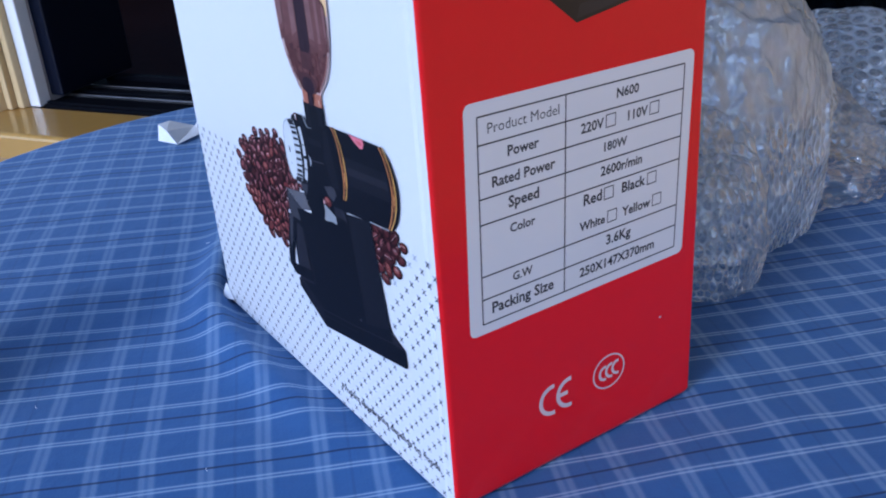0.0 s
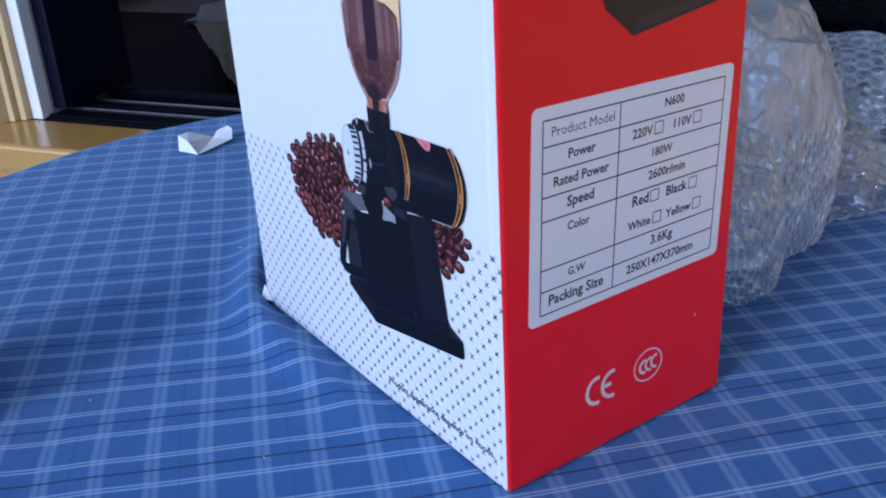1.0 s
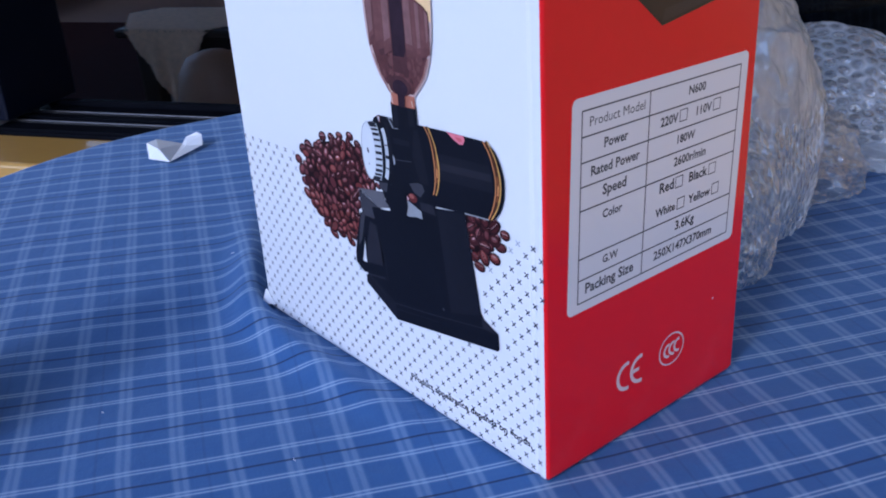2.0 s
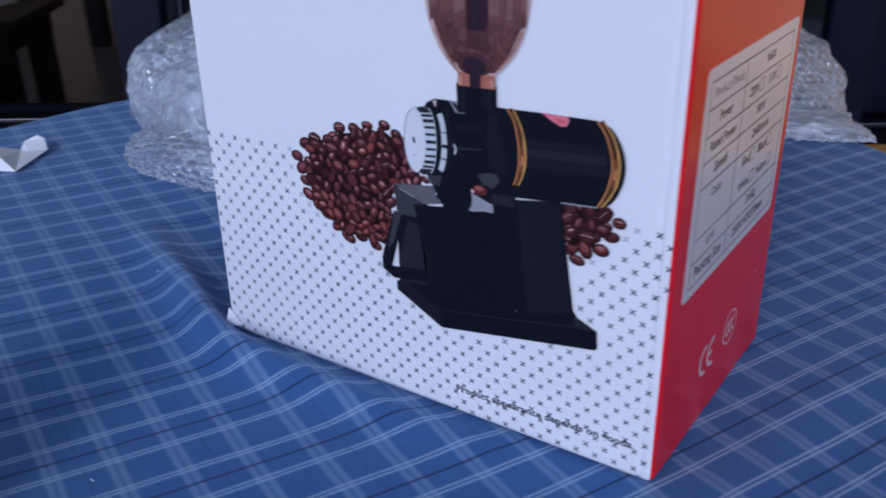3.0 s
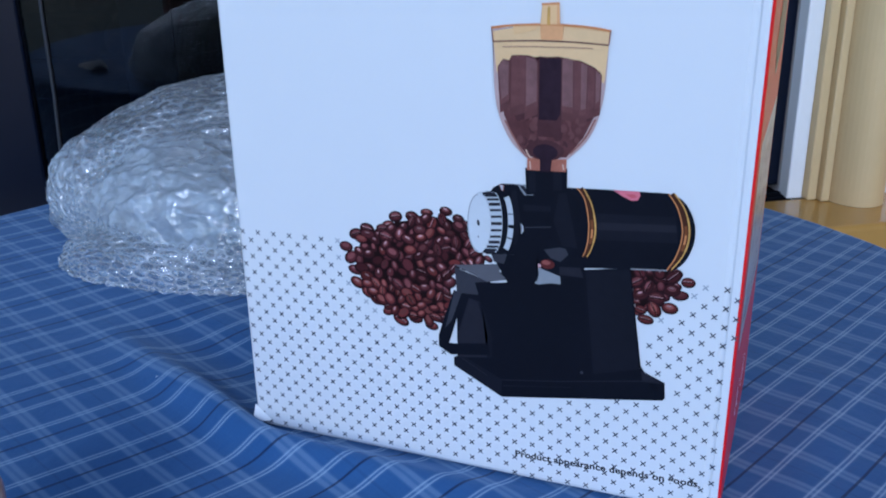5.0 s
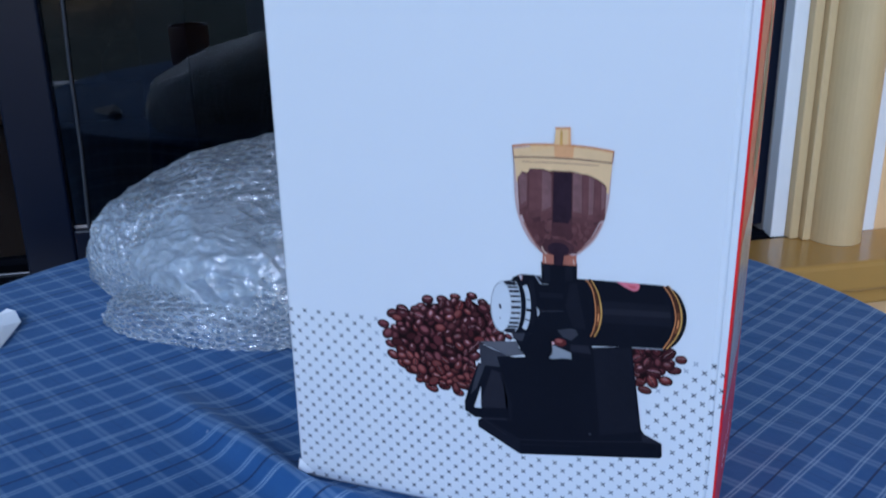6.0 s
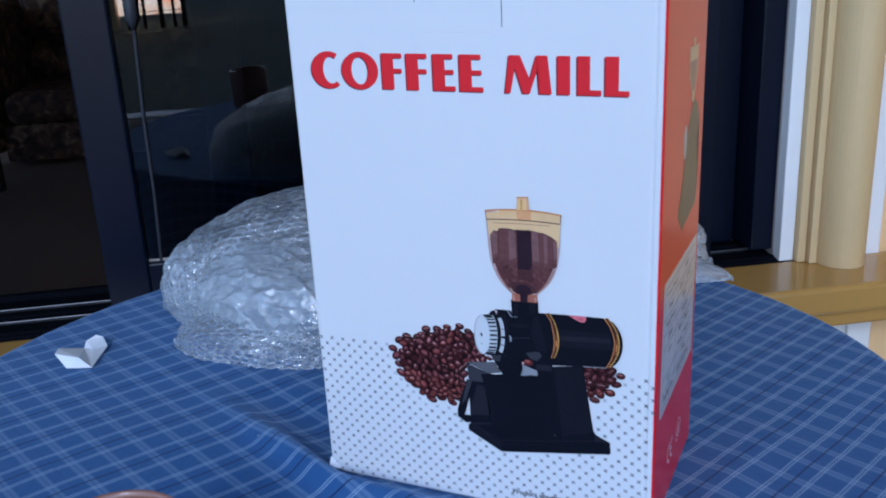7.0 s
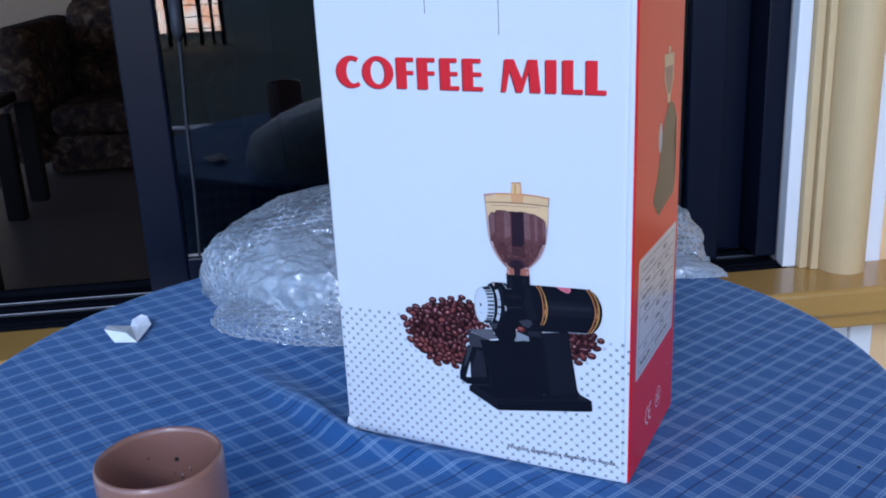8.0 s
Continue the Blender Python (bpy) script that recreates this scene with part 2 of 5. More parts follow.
    c = mix(math_("MULTIPLY", slub.outputs["Fac"], 0.35), BLUE, (0.045, 0.115, 0.31))
    # threads that vary in shade along their run, both ways, and washed-out patches
    for sx, sy, amount in ((1500, 30, 0.26), (30, 1500, 0.26), (60, 55, 0.18)):
        mp, th = N.new("ShaderNodeMapping"), N.new("ShaderNodeTexNoise")
        mp.inputs["Scale"].default_value = (sx, sy, 1)
        th.inputs["Scale"].default_value, th.inputs["Detail"].default_value = 1.0, 2
        L.new(uv.outputs["UV"], mp.inputs["Vector"])
        L.new(mp.outputs[0], th.inputs["Vector"])
        c = mix(math_("MULTIPLY", th.outputs["Fac"], amount * 1.6), c, (0.075, 0.165, 0.36) if amount < 0.2 else (0.018, 0.060, 0.19))
    c = mix(math_("MULTIPLY", band, 0.07), c, PALE)
    c = mix(math_("MULTIPLY", fband, 0.09), c, PALE)
    c = mix(math_("MULTIPLY", faint, 0.14), c, PALE)
    c = mix(math_("MULTIPLY", strong, 0.50), c, PALE)
    c = mix(math_("MULTIPLY", dark, 0.80), c, DARK)
    c = mix(math_("MULTIPLY_ADD", weave.outputs["Fac"], 0.5, -0.1), c, mix(0.35, c, (0.02, 0.05, 0.15)))
    L.new(c, p.inputs["Base Color"])
    bp = N.new("ShaderNodeBump")
    bp.inputs["Strength"].default_value, bp.inputs["Distance"].default_value = 0.25, 0.0006
    L.new(weave.outputs["Fac"], bp.inputs["Height"])
    wr, wb = N.new("ShaderNodeTexNoise"), N.new("ShaderNodeBump")
    wr.inputs["Scale"].default_value, wr.inputs["Detail"].default_value, wr.inputs["Distortion"].default_value = 70, 4, 0.6
    L.new(uv.outputs["UV"], wr.inputs["Vector"])
    wb.inputs["Strength"].default_value, wb.inputs["Distance"].default_value = 0.35, 0.0022
    L.new(wr.outputs["Fac"], wb.inputs["Height"])
    L.new(bp.outputs["Normal"], wb.inputs["Normal"])
    L.new(wb.outputs["Normal"], p.inputs["Normal"])
    return m


M_PLAID = plaid()


def film():
    """Clear polythene: see-through over the bubbles, milky between them, with a glossy skin."""
    m = bpy.data.materials.new("clear_bubble_film")
    m.use_nodes = True
    nt = m.node_tree
    N, L = nt.nodes, nt.links
    N.remove(N["Principled BSDF"])
    clear, milk, back, gloss = (N.new(k) for k in ("ShaderNodeBsdfTransparent", "ShaderNodeBsdfDiffuse", "ShaderNodeBsdfTranslucent", "ShaderNodeBsdfGlossy"))
    clear.inputs["Color"].default_value = (0.965, 0.972, 0.975, 1)
    milk.inputs["Color"].default_value = back.inputs["Color"].default_value = (0.72, 0.80, 0.90, 1)
    gloss.inputs["Roughness"].default_value = 0.035
    co, n, at = N.new("ShaderNodeTexCoord"), N.new("ShaderNodeTexNoise"), N.new("ShaderNodeAttribute")
    at.attribute_name = "milk"
    n.inputs["Scale"].default_value, n.inputs["Detail"].default_value = 26, 5
    L.new(co.outputs["Object"], n.inputs["Vector"])
    k, j = N.new("ShaderNodeMath"), N.new("ShaderNodeMath")
    k.operation, j.operation = "MULTIPLY_ADD", "MULTIPLY"
    k.inputs[1].default_value, k.inputs[2].default_value = 1.5, 0.25
    j.use_clamp = True
    L.new(n.outputs["Fac"], k.inputs[0])
    L.new(k.outputs[0], j.inputs[0])
    L.new(at.outputs["Fac"], j.inputs[1])
    soft, body, skin = N.new("ShaderNodeMixShader"), N.new("ShaderNodeMixShader"), N.new("ShaderNodeMixShader")
    soft.inputs[0].default_value = 0.38
    L.new(milk.outputs[0], soft.inputs[1])
    L.new(back.outputs[0], soft.inputs[2])
    L.new(j.outputs[0], body.inputs["Fac"])
    L.new(clear.outputs[0], body.inputs[1])
    L.new(soft.outputs[0], body.inputs[2])
    grit = N.new("ShaderNodeTexNoise")
    grit.inputs["Scale"].default_value, grit.inputs["Detail"].default_value = 95, 4
    L.new(co.outputs["Object"], grit.inputs["Vector"])
    bp = N.new("ShaderNodeBump")
    bp.inputs["Strength"].default_value, bp.inputs["Distance"].default_value = 1.0, 0.0045
    L.new(grit.outputs["Fac"], bp.inputs["Height"])
    # crumpled facets under the fine grit
    fold, ab, fb = N.new("ShaderNodeTexVoronoi"), N.new("ShaderNodeTexNoise"), N.new("ShaderNodeBump")
    ab.inputs["Scale"].default_value, ab.inputs["Detail"].default_value = 14, 2
    fold.inputs["Scale"].default_value = 34
    wv = N.new("ShaderNodeVectorMath")
    wv.operation = "MULTIPLY_ADD"
    wv.inputs[1].default_value = (0.06, 0.06, 0.06)
    L.new(co.outputs["Object"], ab.inputs["Vector"])
    L.new(ab.outputs["Color"], wv.inputs[0])
    L.new(co.outputs["Object"], wv.inputs[2])
    L.new(wv.outputs[0], fold.inputs["Vector"])
    fb.inputs["Strength"].default_value, fb.inputs["Distance"].default_value = 0.45, 0.010
    L.new(fold.outputs["Distance"], fb.inputs["Height"])
    L.new(fb.outputs["Normal"], milk.inputs["Normal"])
    dm, db = N.new("ShaderNodeAttribute"), N.new("ShaderNodeBump")
    dm.attribute_name = "dome"
    db.inputs["Strength"].default_value, db.inputs["Distance"].default_value = 0.55, 0.0014
    L.new(dm.outputs["Fac"], db.inputs["Height"])
    L.new(fb.outputs["Normal"], db.inputs["Normal"])
    L.new(db.outputs["Normal"], bp.inputs["Normal"])
    L.new(bp.outputs["Normal"], gloss.inputs["Normal"])
    fr = N.new("ShaderNodeFresnel")
    fr.inputs["IOR"].default_value = 2.6
    limit = N.new("ShaderNodeMath")
    limit.operation = "MINIMUM"
    limit.inputs[1].default_value = 0.36
    L.new(fr.outputs[0], limit.inputs[0])
    L.new(limit.outputs[0], skin.inputs["Fac"])
    L.new(body.outputs[0], skin.inputs[1])
    L.new(gloss.outputs[0], skin.inputs[2])
    L.new(skin.outputs[0], N["Material Output"].inputs["Surface"])
    return m


M_FILM = film()


def pane_glass():
    m = bpy.data.materials.new("tinted_pane")
    m.use_nodes = True
    p = m.node_tree.nodes["Principled BSDF"]
    p.inputs["Base Color"].default_value = (0.10, 0.11, 0.13, 1)
    p.inputs["Roughness"].default_value = 0.01
    p.inputs["Transmission Weight"].default_value = 1.0
    p.inputs["IOR"].default_value = 1.6
    return m


M_PANE = pane_glass()


# ---- small builders ----
def part(name, bm, material, parent=None, label="", smooth=False):
    """Links a bmesh as one mesh object under a thing or a part."""
    me = bpy.data.meshes.new(name)
    bm.to_mesh(me)
    bm.free()
    for m in material if isinstance(material, (list, tuple)) else [material]:
        me.materials.append(m)
    if smooth:
        for f in me.polygons:
            f.use_smooth = True
    ob = new(name, me)
    if parent:
        ob.parent = parent
    if label:
        ob["label"] = label
    return ob


def thing(name, at=(0, 0, 0), m=None, **tags):
    """An Empty at the base of a thing."""
    ob = new(name)
    ob.empty_display_size = 0.05
    ob.matrix_world = m if m else Matrix.Translation(at)
    return tagged(ob, **tags)


def slab(bm, lo, hi, bevel=0.0, segments=2):
    """A box from corner to corner with rounded edges, added to bm."""
    made = bmesh.ops.create_cube(bm, size=1.0)["verts"]
    lo, hi = Vector(lo), Vector(hi)
    for v in made:
        v.co = Vector([lo[i] + (v.co[i] + 0.5) * (hi[i] - lo[i]) for i in range(3)])
    if bevel:
        edges = list({e for v in made for e in v.link_edges})
        bmesh.ops.bevel(bm, geom=edges, offset=bevel, segments=segments, affect="EDGES", profile=0.5)
    return bm


def lathe(bm, profile, turns=48, at=(0, 0, 0)):
    """Turns a profile of (radius, height) round the z axis."""
    rings = []
    for r, z in profile:
        rings.append([bm.verts.new((at[0] + r * math.cos(2 * math.pi * i / turns), at[1] + r * math.sin(2 * math.pi * i / turns), at[2] + z)) for i in range(turns)])
    for a, b in zip(rings, rings[1:]):
        for i in range(turns):
            j = (i + 1) % turns
            bm.faces.new((a[i], a[j], b[j], b[i]))
    return rings


def extrude_profile(bm, outline, axis_from, axis_to):
    """A prism: outline of (x, y) run from one z to another."""
    lo = [bm.verts.new((x, y, axis_from)) for x, y in outline]
    hi = [bm.verts.new((x, y, axis_to)) for x, y in outline]
    n = len(outline)
    for i in range(n):
        bm.faces.new((lo[i], lo[(i + 1) % n], hi[(i + 1) % n], hi[i]))
    bm.faces.new(lo[::-1])
    bm.faces.new(hi)
    return bm


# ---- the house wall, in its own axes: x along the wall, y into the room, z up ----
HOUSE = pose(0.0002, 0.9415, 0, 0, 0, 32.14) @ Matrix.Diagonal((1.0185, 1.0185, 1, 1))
SILL, OPEN_L, OPEN_R = 0.615, -1.547, 0.0      # sill height and the clear opening
ROOM_FLOOR, HEAD = 0.02, 2.40


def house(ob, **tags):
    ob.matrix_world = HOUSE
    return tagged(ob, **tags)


def build_house():
    bm = bmesh.new()
    slab(bm, (0.166, 0.0, 0.0), (3.2, 0.22, 3.1), 0.004)
    house(part("wall_right_of_window", bm, M_WARM), label="smooth ochre painted outside house wall", category="wall", kind="structure")
    bm = bmesh.new()
    slab(bm, (-4.6, 0.0, 0.0), (OPEN_L - 0.1255, 0.22, 3.1), 0.004)
    house(part("wall_left_of_window", bm, M_WALL), label="smooth white painted outside house wall", category="wall", kind="structure")
    bm = bmesh.new()
    slab(bm, (OPEN_L - 0.1250, 0.0, HEAD), (0.1250, 0.22, 3.1), 0.004)
    house(part("wall_over_window", bm, M_WALL), label="white painted wall over the sliding window", category="wall", kind="structure")
    bm = bmesh.new()
    slab(bm, (OPEN_L - 0.1250, 0.0, 0.0), (0.1250, 0.22, SILL - 0.075), 0.004)
    house(part("wall_below_window", bm, M_WALL), label="white painted wall under the ochre window sill", category="wall", kind="structure")

    bm = bmesh.new()
    slab(bm, (0.1255, -0.004, 0.0), (0.1655, 0.22, 3.1), 0.003)
    house(part("trim", bm, M_TRIM), label="white painted strip between pilaster and ochre wall", category="trim", kind="structure")

    # projecting sill of two mouldings
    bm = bmesh.new()
    slab(bm, (-4.0, -0.120, SILL - 0.044), (1.298, 0.0, SILL), 0.007, 3)
    sill = house(part("window_sill", bm, M_OCHRE), label="glossy ochre painted projecting sill with stepped moulding", category="window sill", kind="structure")
    bm = bmesh.new()
    slab(bm, (-4.0, -0.100, SILL - 0.074), (1.298, 0.0, SILL - 0.045), 0.005, 2)
    part("lower_moulding", bm, M_OCHRE, sill)

    # pilasters: two flat fillets and a half round, mirrored at the two jambs
    def pilaster(edge, side):
        th = thing("window_pilaster", m=HOUSE, label="ochre painted half-round pilaster with flat fillets beside the window", category="pilaster", group="pilasters beside the window", kind="structure")
        for name, a, b, proud in (("fillet", 0.0225, 0.036, 0.016), ("fillet", 0.037, 0.049, 0.026)):
            bm = bmesh.new()
            x0, x1 = sorted((edge + side * a, edge + side * b))
            slab(bm, (x0, -proud, SILL + 0.0005), (x1, 0.02, HEAD + 0.2), 0.002)
            part(name, bm, M_CREAM, th)
        bm = bmesh.new()
        c = edge + side * 0.087
        outline = [(c + 0.0375 * math.cos(math.pi + math.pi * i / 20), -0.016 + 0.046 * math.sin(math.pi + math.pi * i / 20)) for i in range(21)]
        outline += [(c + 0.0375, 0.02), (c - 0.0375, 0.02)]
        extrude_profile(bm, outline, SILL + 0.0005, HEAD + 0.2)
        bmesh.ops.recalc_face_normals(bm, faces=bm.faces)
        part("half_round", bm, M_CREAM, th, smooth=False)
        bm = bmesh.new()
        x0, x1 = sorted((edge, edge + side * 0.022))
        slab(bm, (x0, -0.004, SILL + 0.0005), (x1, 0.02, HEAD + 0.1), 0.002)
        part("edge_strip", bm, M_TRIM, th, "white painted edge strip")
        return th

    pilaster(OPEN_R, 1)
    pilaster(OPEN_L, -1)

    # black aluminium frame: grooved track, jambs, head
    win = thing("window_1", m=HOUSE, label="black aluminium sliding window, its left half open", category="window", kind="structure")
    for x0, x1 in ((OPEN_L - 0.012, OPEN_L - 0.0005), (OPEN_R + 0.0005, OPEN_R + 0.012)):
        bm = bmesh.new()
        slab(bm, (x0, 0.021, SILL), (x1, 0.06, HEAD), 0.001)
        part("reveal", bm, M_REVEAL, win, "grey sealed reveal")
    bm = bmesh.new()
    slab(bm, (OPEN_L - 0.012, 0.003, SILL - 0.0745), (OPEN_R + 0.012, 0.166, SILL + 0.003), 0.002)
    part("track_base", bm, M_TRACK, win)
    for y, half, h, m in ((0.012, 0.004, 0.007, M_TRACK), (0.050, 0.0016, 0.008, M_RAIL), (0.074, 0.005, 0.007, M_TRACK), (0.100, 0.0016, 0.008, M_RAIL), (0.150, 0.007, 0.012, M_TRACK)):
        bm = bmesh.new()
        slab(bm, (OPEN_L + 0.002, y - half, SILL + 0.002), (OPEN_R - 0.002, y + half, SILL + h), 0.0012)
        part("track_rail", bm, m, win, "worn bare aluminium running rail" if m is M_RAIL else "")
    for x0, x1 in ((OPEN_L - 0.004, OPEN_L + 0.024), (OPEN_R - 0.034, OPEN_R + 0.002)):
        bm = bmesh.new()
        slab(bm, (x0, 0.024, SILL + 0.012), (x1, 0.19, HEAD), 0.003)
        part("jamb", bm, M_ALU, win)
    bm = bmesh.new()
    slab(bm, (OPEN_L, 0.01, HEAD - 0.06), (OPEN_R, 0.19, HEAD), 0.003)
    part("head_rail", bm, M_ALU, win)

    def sash(x0, x1, y, lip):
        th = thing("window_sash", m=HOUSE, label="black aluminium sliding sash with dark tinted glass", category="window sash", group="sliding sashes", kind="structure")
        z0, z1 = SILL + 0.0082, HEAD - 0.062
        for name, lo, hi in (("stile", (x0, y - 0.016, z0), (x0 + 0.060, y + 0.016, z1)), ("stile", (x1 - 0.056, y - 0.016, z0), (x1, y + 0.016, z1)),
                             ("bottom_rail", (x0 + 0.060, y - 0.015, z0), (x1 - 0.056, y + 0.015, z0 + lip)), ("top_rail", (x0 + 0.060, y - 0.015, z1 - 0.06), (x1 - 0.056, y + 0.015, z1))):
            bm = bmesh.new()
            slab(bm, lo, hi, 0.003)
            part(name, bm, M_ALU, th)
        bm = bmesh.new()
        slab(bm, (x0 + 0.058, y - 0.003, z0 + lip - 0.003), (x1 - 0.054, y + 0.003, z1 - 0.058))
        glass = part("pane", bm, M_PANE, th, "dark tinted reflecting glass")
        glass.visible_shadow = False
        bm = bmesh.new()
        slab(bm, (x0 + 0.060, y - 0.006, z0 + lip), (x1 - 0.056, y - 0.0035, z0 + lip + 0.004), 0.001)
        part("gasket", bm, M_REVEAL, th)

    sash(-1.000, -0.094, 0.050, 0.073)
    sash(-0.840, -0.036, 0.100, 0.073)

    # the room behind
    def room(name, lo, hi, m, label, cat):
        bm = bmesh.new()
        slab(bm, lo, hi)
        return house(part(name, bm, m), label=label, category=cat, kind="structure")

    room("room_floor", (-5.0, 0.225, ROOM_FLOOR - 0.1), (2.6, 6.4, ROOM_FLOOR), M_TILE, "brown tiled room floor in shade", "floor")
    room("room_wall_back", (-5.0, 6.4, ROOM_FLOOR - 0.1), (2.6, 6.5, 3.1), M_ROOM, "pale plastered room wall in shade", "wall")
    # side wall with a plain unseen opening, added to brighten the room with daylight
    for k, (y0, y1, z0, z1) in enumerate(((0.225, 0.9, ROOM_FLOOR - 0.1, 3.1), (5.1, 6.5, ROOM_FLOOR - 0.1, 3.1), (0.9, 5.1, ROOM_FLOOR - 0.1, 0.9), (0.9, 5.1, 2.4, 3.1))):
        room("room_wall_left_" + "abcd"[k], (-5.1, y0, z0), (-5.0, y1, z1), M_ROOM_SHADE, "red-brown room wall, its colour darkened to stand for deep shade", "wall")
    room("room_wall_right", (2.6, 0.225, ROOM_FLOOR - 0.1), (2.7, 6.5, 3.1), M_ROOM, "pale plastered room wall in shade", "wall")
    room("ceiling", (-5.1, 0.225, 3.0), (2.7, 6.5, 3.1), M_ROOM, "plain room ceiling in shade", "ceiling")
    # porch, closed at its end by a plain wall
    room("porch_wall_end", (1.3, -3.1, 0.001), (1.45, -0.003, 2.899), M_WARM, "plain ochre painted wall at the porch's end", "wall")
    room("porch_floor", (-6.0, -3.2, -0.05), (6.0, -0.001, 0.0), M_PORCH, "grey tiled porch floor", "floor")
    # unseen slab, added so that daylight enters low from the garden side
    room("unseen_porch_ceiling", (-6.0, -1.9, 2.9), (6.0, -0.002, 3.0), M_WALL, "unseen white porch ceiling, added to shape the daylight", "ceiling")
    room("porch_kerb", (-6.0, -3.36, 0.001), (-1.18, -3.24, 0.305), M_TRIM, "low white painted kerb along the porch's edge", "kerb")
    bm = bmesh.new()
    bmesh.ops.create_grid(bm, x_segments=2, y_segments=2, size=900)
    g = part("ground", bm, M_GROUND)
    g.location.z = -0.12
    tagged(g, label="garden ground beyond the porch", category="ground", kind="structure")


build_house()


def build_gateway():
    """A gateway far across the garden, its sunlight a glowing backdrop, behind an iron grille; the dark pane mirrors
    it.
    """
    m = bpy.data.materials.new("glowing_distance")
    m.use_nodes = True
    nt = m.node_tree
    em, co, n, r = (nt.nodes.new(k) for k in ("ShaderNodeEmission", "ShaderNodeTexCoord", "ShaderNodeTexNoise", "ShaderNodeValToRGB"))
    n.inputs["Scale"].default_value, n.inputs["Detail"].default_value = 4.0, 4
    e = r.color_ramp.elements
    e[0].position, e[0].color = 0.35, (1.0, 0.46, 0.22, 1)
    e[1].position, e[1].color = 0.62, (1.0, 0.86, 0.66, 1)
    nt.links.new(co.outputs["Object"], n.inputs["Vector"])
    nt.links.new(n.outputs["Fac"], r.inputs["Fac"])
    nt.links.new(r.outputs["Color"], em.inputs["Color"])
    # emission stands in for sunlight on the distance
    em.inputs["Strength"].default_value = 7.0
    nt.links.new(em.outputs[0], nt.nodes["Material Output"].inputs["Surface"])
    y = -12.0
    bm = bmesh.new()
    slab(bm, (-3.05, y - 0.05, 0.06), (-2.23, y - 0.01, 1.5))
    house(part("backdrop", bm, m), label="glowing backdrop standing for sunlit distance beyond a garden gateway", category="backdrop", kind="structure")
    gate = thing("gate", m=HOUSE, label="dark iron garden gate with upright posts and thin crossbars", category="gate")
    for x, w in ((-2.92, 0.03), (-2.72, 0.02), (-2.50, 0.03), (-2.34, 0.02), (-2.21, 0.03)):
        bm = bmesh.new()
        slab(bm, (x - w, y, -0.12), (x + w, y + 0.04, 1.6), 0.004)
        part("post", bm, M_TRACK, gate)
    for k in range(9):
        bm = bmesh.new()
        slab(bm, (-2.95, y + 0.045, 0.10 + 0.16 * k), (-2.2, y + 0.055, 0.112 + 0.16 * k), 0.002)
        part("crossbar", bm, M_TRACK, gate)
    bm = bmesh.new()
    slab(bm, (-3.20, y - 0.10, -0.12), (-3.06, y + 0.10, 1.7), 0.01)
    house(part("gatepost", bm, M_WARM), label="ochre garden gatepost far across the garden", category="post", kind="structure")


build_gateway()


def build_cord():
    """A thin grey cord loop that hangs against the pane, with a funnel-shaped weight at its head."""
    y = 0.0440
    th = thing("blind_cord", m=HOUSE, label="thin grey cord loop hanging against the dark pane", category="cord")
    for name, pts, r in (("cord", ((-0.911, 1.035), (-0.9135, 0.98), (-0.9165, 0.90), (-0.9175, 0.80), (-0.9205, 0.73), (-0.9225, 0.689)), 0.0022), ("loop", ((-0.940, 0.80), (-0.942, 0.74), (-0.944, 0.689), (-0.924, 0.688)), 0.0010)):
        bm = bmesh.new()
        prev = None
        for x, z in pts:
            ring = [bm.verts.new((x + r * math.cos(a), y + r * math.sin(a), z + (r * math.cos(a) if z < 0.70 else 0))) for a in (i * math.pi / 4 for i in range(8))]
            if prev:
                for i in range(8):
                    bm.faces.new((prev[i], prev[(i + 1) % 8], ring[(i + 1) % 8], ring[i]))
            prev = ring
        part(name, bm, M_CORD, th, smooth=True)
    bm = bmesh.new()
    lathe(bm, [(0.0005, 0.0), (0.0018, 0.0), (0.0085, 0.016), (0.0085, 0.060), (0.0005, 0.062)], 16)
    w = part("funnel", bm, M_CORD, th, smooth=True)
    w.location = (-0.911, y - 0.008, 1.028)


build_cord()


